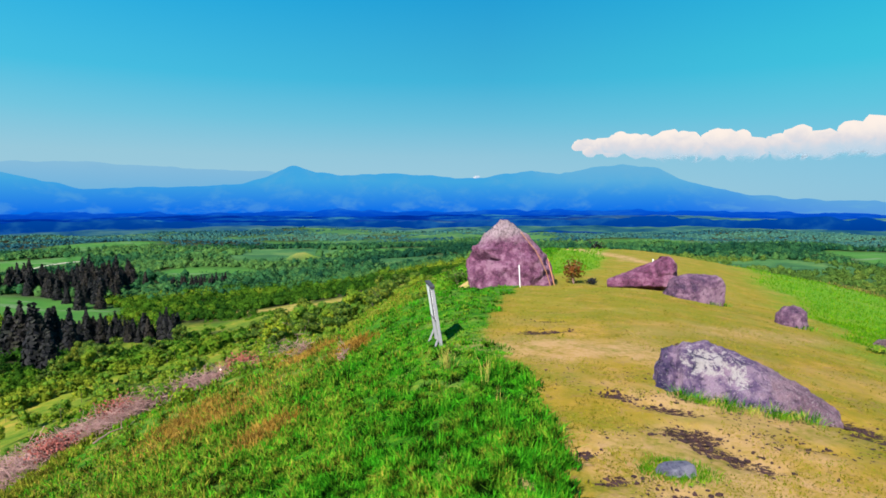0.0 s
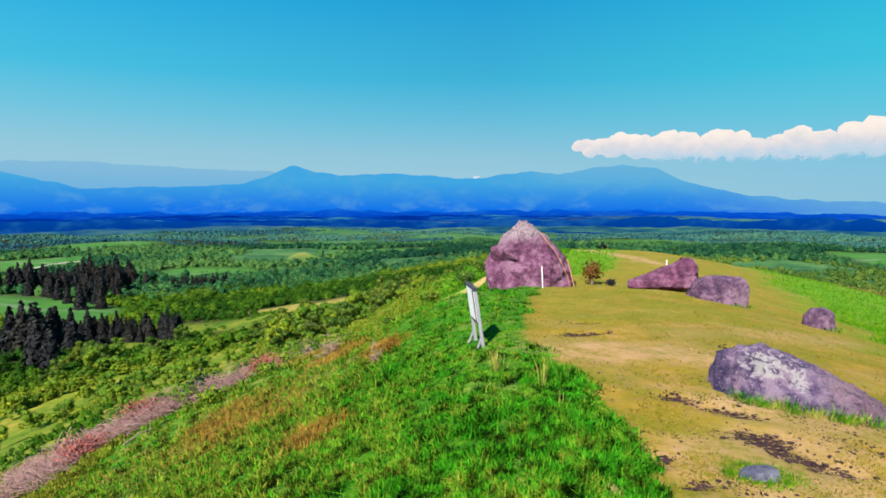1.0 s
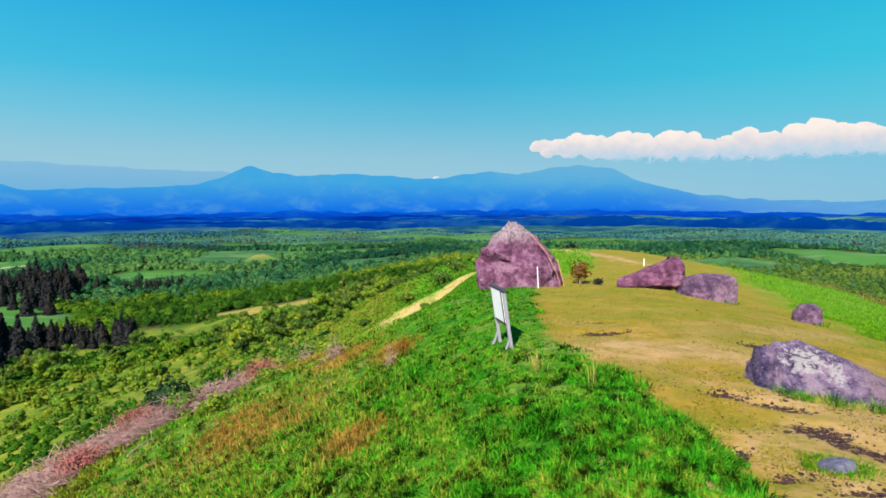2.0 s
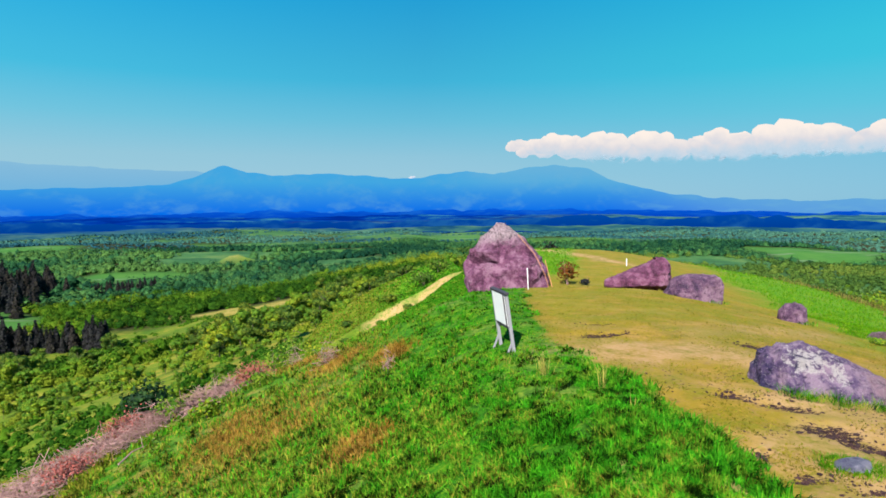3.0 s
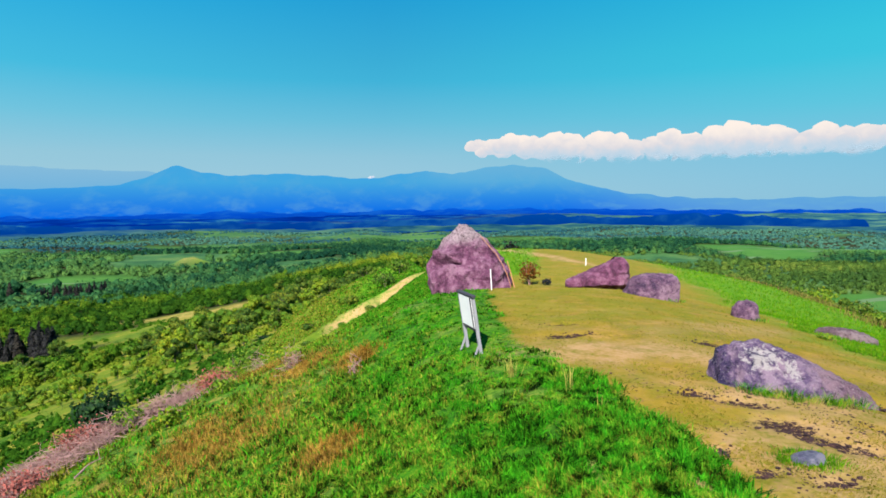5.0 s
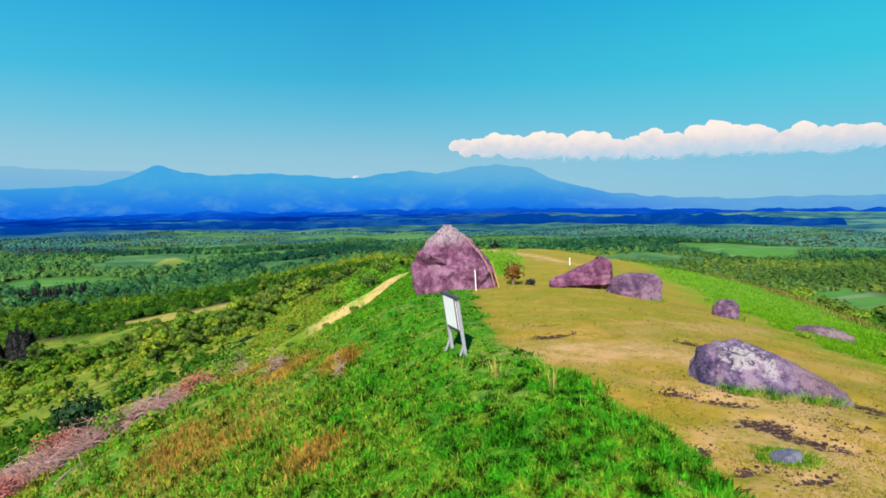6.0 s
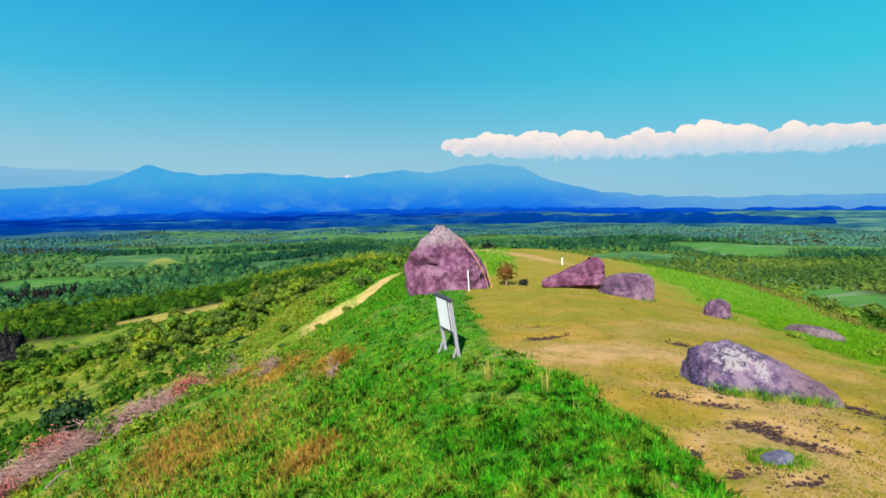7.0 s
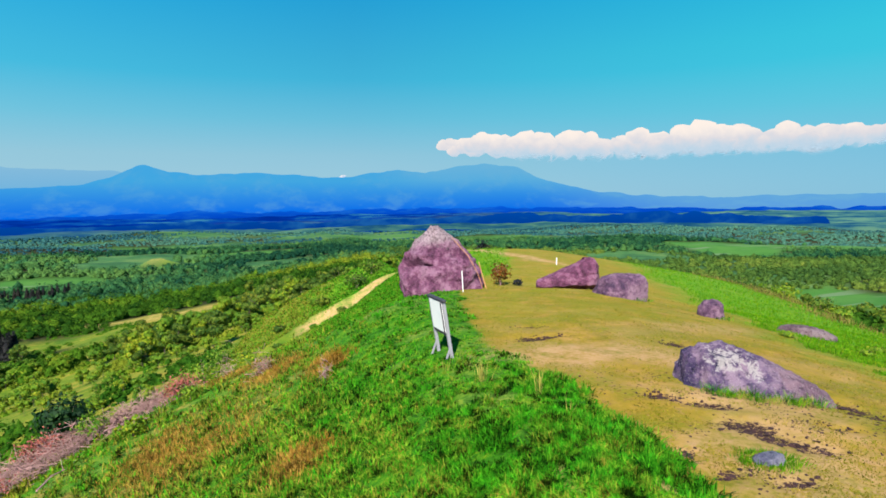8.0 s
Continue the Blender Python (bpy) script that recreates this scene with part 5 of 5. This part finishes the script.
r = np.random.default_rng(44)
LINE = [(-8.25, 24.7), (-8.9, 24.2), (-9.3, 23.9), (-9.8, 23.5), (-10.3, 23.1), (-10.8, 22.8), (-11.6, 22.9), (-12.2, 22.7), (-12.9, 22.3), (-13.5, 21.9), (-14.2, 21.5),
        (-11.2, 21.9), (-11.8, 21.2), (-12.4, 20.6), (-12.9, 19.9), (-13.6, 19.7), (-14.4, 19.6), (-13.1, 18.7), (-15.0, 20.7), (-14.0, 18.4)]
for i, (x, y) in enumerate(LINE):
    z = at(x, y)
    turn = math.degrees(math.atan2(0.9, 0.75)) + r.normal() * 10
    red = i in (0, 7, 14)
    pile = thing("brush_pile", pose(*z, 0, 0, turn), "heap of cut branches with withered red leaves" if red else "heap of bare grey-pink cut branches", "brush", "cut brush along the slope")
    tagged(part("brushwood", twig_mesh("brushwood", 200 + i, 140, 1.5, 0.48, 0.36, TWIG, 0.0125), pile), kind="stuff")
    if red:
        lr = np.random.default_rng(300 + i)
        c = lr.normal(size=(1100, 3)) * np.array([0.42, 0.3, 0.2]) + np.array([0, 0, 0.4])
        v, f = leaf_cards(c, 0.045, lr)
        part("withered_foliage", link_mesh("withered_foliage", v, f, [TWIG_RED], smooth_shade=False), pile, "withered red leaves")
for i, (x, y, a) in enumerate([(-9.2, 22.1, 35), (-10.7, 19.7, 75), (-12.2, 20.3, 20), (-13.4, 20.9, 30)]):
    lg = thing("fallen_branch", pose(*at(x, y, 0.08), 0, 0, a), "bare grey fallen branch lying on the slope", "branch", "fallen branches")
    part("stem", stick_mesh("stem", [(-1.0, 0, 0), (-0.2, 0.12, 0.06), (0.5, 0.0, 0.05), (1.1, 0.15, 0.12)], 0.028, TWIG, 6, 0.01), lg)
    part("side_twig", stick_mesh("side_twig", [(0.2, 0.05, 0.05), (0.55, 0.35, 0.2), (0.8, 0.6, 0.32)], 0.012, TWIG, 5, 0.004), lg)


def shrub(name, x, y, seed, material, n, width, height, leaf, label, stems=9, lobes=5):
    r = np.random.default_rng(seed)
    s = thing(name, pose(*at(x, y), 0, 0, r.uniform(0, 360)), label, "shrub")
    if not n:
        tagged(part("twig_tangle", twig_mesh("twig_tangle", seed, stems * 4, height * 0.75, width * 0.38, height * 0.95, TWIG, 0.009), s), kind="stuff")
    else:
        part("stems", twig_stems("stems", r, stems, width, height), s)
        c, out = crown_points(n, r, width, 0.05 * height, height, lobes, "bush")
        v, f = leaf_cards(c, leaf, r, out)
        part("foliage", link_mesh("foliage", v, f, [material], smooth_shade=False), s)
    return s


def twig_stems(name, r, n, width, height):
    bm = bmesh.new()
    for k in range(n):
        a, q = r.uniform(0, 2 * math.pi), width * r.uniform(0.3, 0.9)
        me = stick_mesh("s", [(0, 0, -0.1), (math.cos(a) * q * 0.35, math.sin(a) * q * 0.35, height * 0.5), (math.cos(a) * q, math.sin(a) * q, height * r.uniform(0.7, 1.0))], 0.007 + 0.004 * height, TWIG, 4, 0.003)
        bm.from_mesh(me)
        bpy.data.meshes.remove(me)
    out = bpy.data.meshes.new(name)
    bm.to_mesh(out)
    bm.free()
    out.materials.append(TWIG)
    return out


shrub("russet_shrub", 6.85, 32.0, 401, RUSSET, 460, 0.6, 1.35, 0.075, "small shrub with russet-orange leaves beside the standing stone", 12)
shrub("dark_shrub", 7.75, 31.8, 402, NEEDLE, 60, 0.3, 0.4, 0.1, "low dark shrub beside the russet one", 5, 2)
shrub("bare_shrub", -5.0, 21.5, 403, TWIG, 0, 0.6, 0.9, 0.1, "leafless grey-pink shrub on the slope", 26)
shrub("bare_shrub", -2.95, 17.8, 404, TWIG, 0, 0.25, 0.7, 0.1, "leafless grey-pink shrub on the slope", 10)
shrub("bare_shrub", -6.6, 25.4, 405, TWIG, 0, 0.6, 0.8, 0.1, "leafless grey-pink shrub on the slope", 24)
shrub("dark_shrub", 23, 92, 406, NEEDLE, 320, 1.5, 4.4, 0.35, "dark evergreen shrub on the far shoulder", 6)
shrub("dark_shrub", -32.2, 78.5, 407, LEAF_DARK, 1100, 2.8, 5.0, 0.35, "dense dark green shrub below the brush", 8, 7)
for i, (x, y, w, h) in enumerate([(-10.8, 22.9, 0.6, 0.8), (-8.9, 20.6, 0.5, 0.6), (-7.5, 22.4, 0.5, 0.5), (-6.0, 27.5, 0.7, 0.8), (-3.8, 30.0, 0.6, 0.7), (-7.9, 27.5, 0.8, 1.1)]):
    shrub("green_shrub", x, y, 420 + i, LEAF_YOUNG, 320, w, h, 0.07, "small leafy green shrub on the slope", 6, 4)
for i, (x, y) in enumerate([(15.0, 17.0), (17.2, 18.6), (13.6, 18.9), (19.0, 24.5)]):
    shrub("green_shrub", x, y, 440 + i, LEAF_YOUNG, 200, 0.32, 0.22, 0.05, "low green bush on the meadow", 4, 3)
BANK_BUSH = [(-2.0, 63.5), (-13.0, 56.0), (1.5, 66.0), (-14, 60), (-17, 57), (-12, 63), (-20, 64), (-16, 68), (3.5, 70), (7.0, 68.0)]
for i, (x, y) in enumerate(BANK_BUSH):
    k = np.random.default_rng(460 + i)
    w = k.uniform(0.8, 1.7)
    shrub("green_shrub", x, y, 460 + i, (LEAF, LEAF_YOUNG)[i % 2], 420, w, w * 1.15, 0.14, "leafy green shrub near the eroded bank", 6, 5)
for i, (x, y, w) in enumerate([(-6.4, 56.6, 0.5), (-3.2, 58.6, 0.4), (-0.4, 60.2, 0.5), (-10.3, 55.6, 0.9), (-11.6, 57.2, 1.1), (-10.8, 54.0, 0.7), (-9.2, 58.6, 0.7), (-12.8, 53.0, 0.9), (-6.5, 62.5, 0.6), (-3.0, 66.0, 0.7)]):
    shrub("green_shrub", x, y, 480 + i, (LEAF, LEAF_YOUNG)[i % 2], 320, w, w * 1.1, 0.12, "small leafy green shrub on the eroded bank", 5, 4)
r = np.random.default_rng(48)
for i in range(16):
    y = 34 + 75 * i / 16 + r.normal() * 1.5
    x = float(right_edge(y)) + 28.5 + abs(r.normal()) * 3
    w = r.uniform(0.8, 1.9)
    shrub("green_shrub", x, y, 500 + i, (LEAF, LEAF_YOUNG)[i % 2], 380, w, w * r.uniform(0.9, 1.4), 0.16, "leafy green shrub below the meadow's edge", 5, 5)


# ---- crumbled soil ----
def clods():
    """Dark crumbs of torn turf and soil about the scars."""
    r = np.random.default_rng(61)
    ball = bmesh.new()
    bmesh.ops.create_icosphere(ball, subdivisions=1, radius=1.0)
    bv = np.array([v.co[:] for v in ball.verts])
    bf = np.array([[v.index for v in f.verts] for f in ball.faces])
    ball.free()
    vs, fs, k = [], [], 0
    for cx, cy, rx, ry, turn in SCARS:
        for i in range(90):
            c, sn = math.cos(radians(turn)), math.sin(radians(turn))
            u, w = r.normal() * rx * 0.6, r.normal() * ry * 0.8
            x, y = cx + u * c - w * sn, cy + u * sn + w * c
            s = 0.007 + 0.024 * r.uniform() ** 2.5
            q = bv * s * r.uniform(0.6, 1.4, 3) * np.array([1.3, 1.3, 0.8]) * (1 + 0.35 * r.normal(size=(len(bv), 1)))
            vs.append(q + np.array(at(x, y, 0.2 * s)))
            fs.append(bf + k * len(bv))
            k += 1
    strewn = r.uniform((1.9, 6.2), (6.6, 11.6), (2600, 2))
    thick = fbm(strewn[:, 0], strewn[:, 1], 0.55, 87, 3) + 0.25 * r.uniform(size=len(strewn))
    for x, y in strewn[thick > 0.745]:
        s = 0.006 + 0.012 * r.uniform() ** 2
        q = bv * s * r.uniform(0.6, 1.4, 3) * np.array([1.5, 1.5, 0.6]) * (1 + 0.35 * r.normal(size=(len(bv), 1)))
        vs.append(q + np.array(at(x, y, 0.2 * s)))
        fs.append(bf + k * len(bv))
        k += 1
    me = link_mesh("soil_crumbs", np.concatenate(vs), np.concatenate(fs), [plain_material("torn_soil", (0.012, 0.006, 0.010), (0.07, 0.03, 0.03), 9.0, 0.95)], smooth_shade=False)
    tagged(new("soil_crumbs", me), "dark crumbs of torn turf and soil", "soil", kind="stuff")


clods()
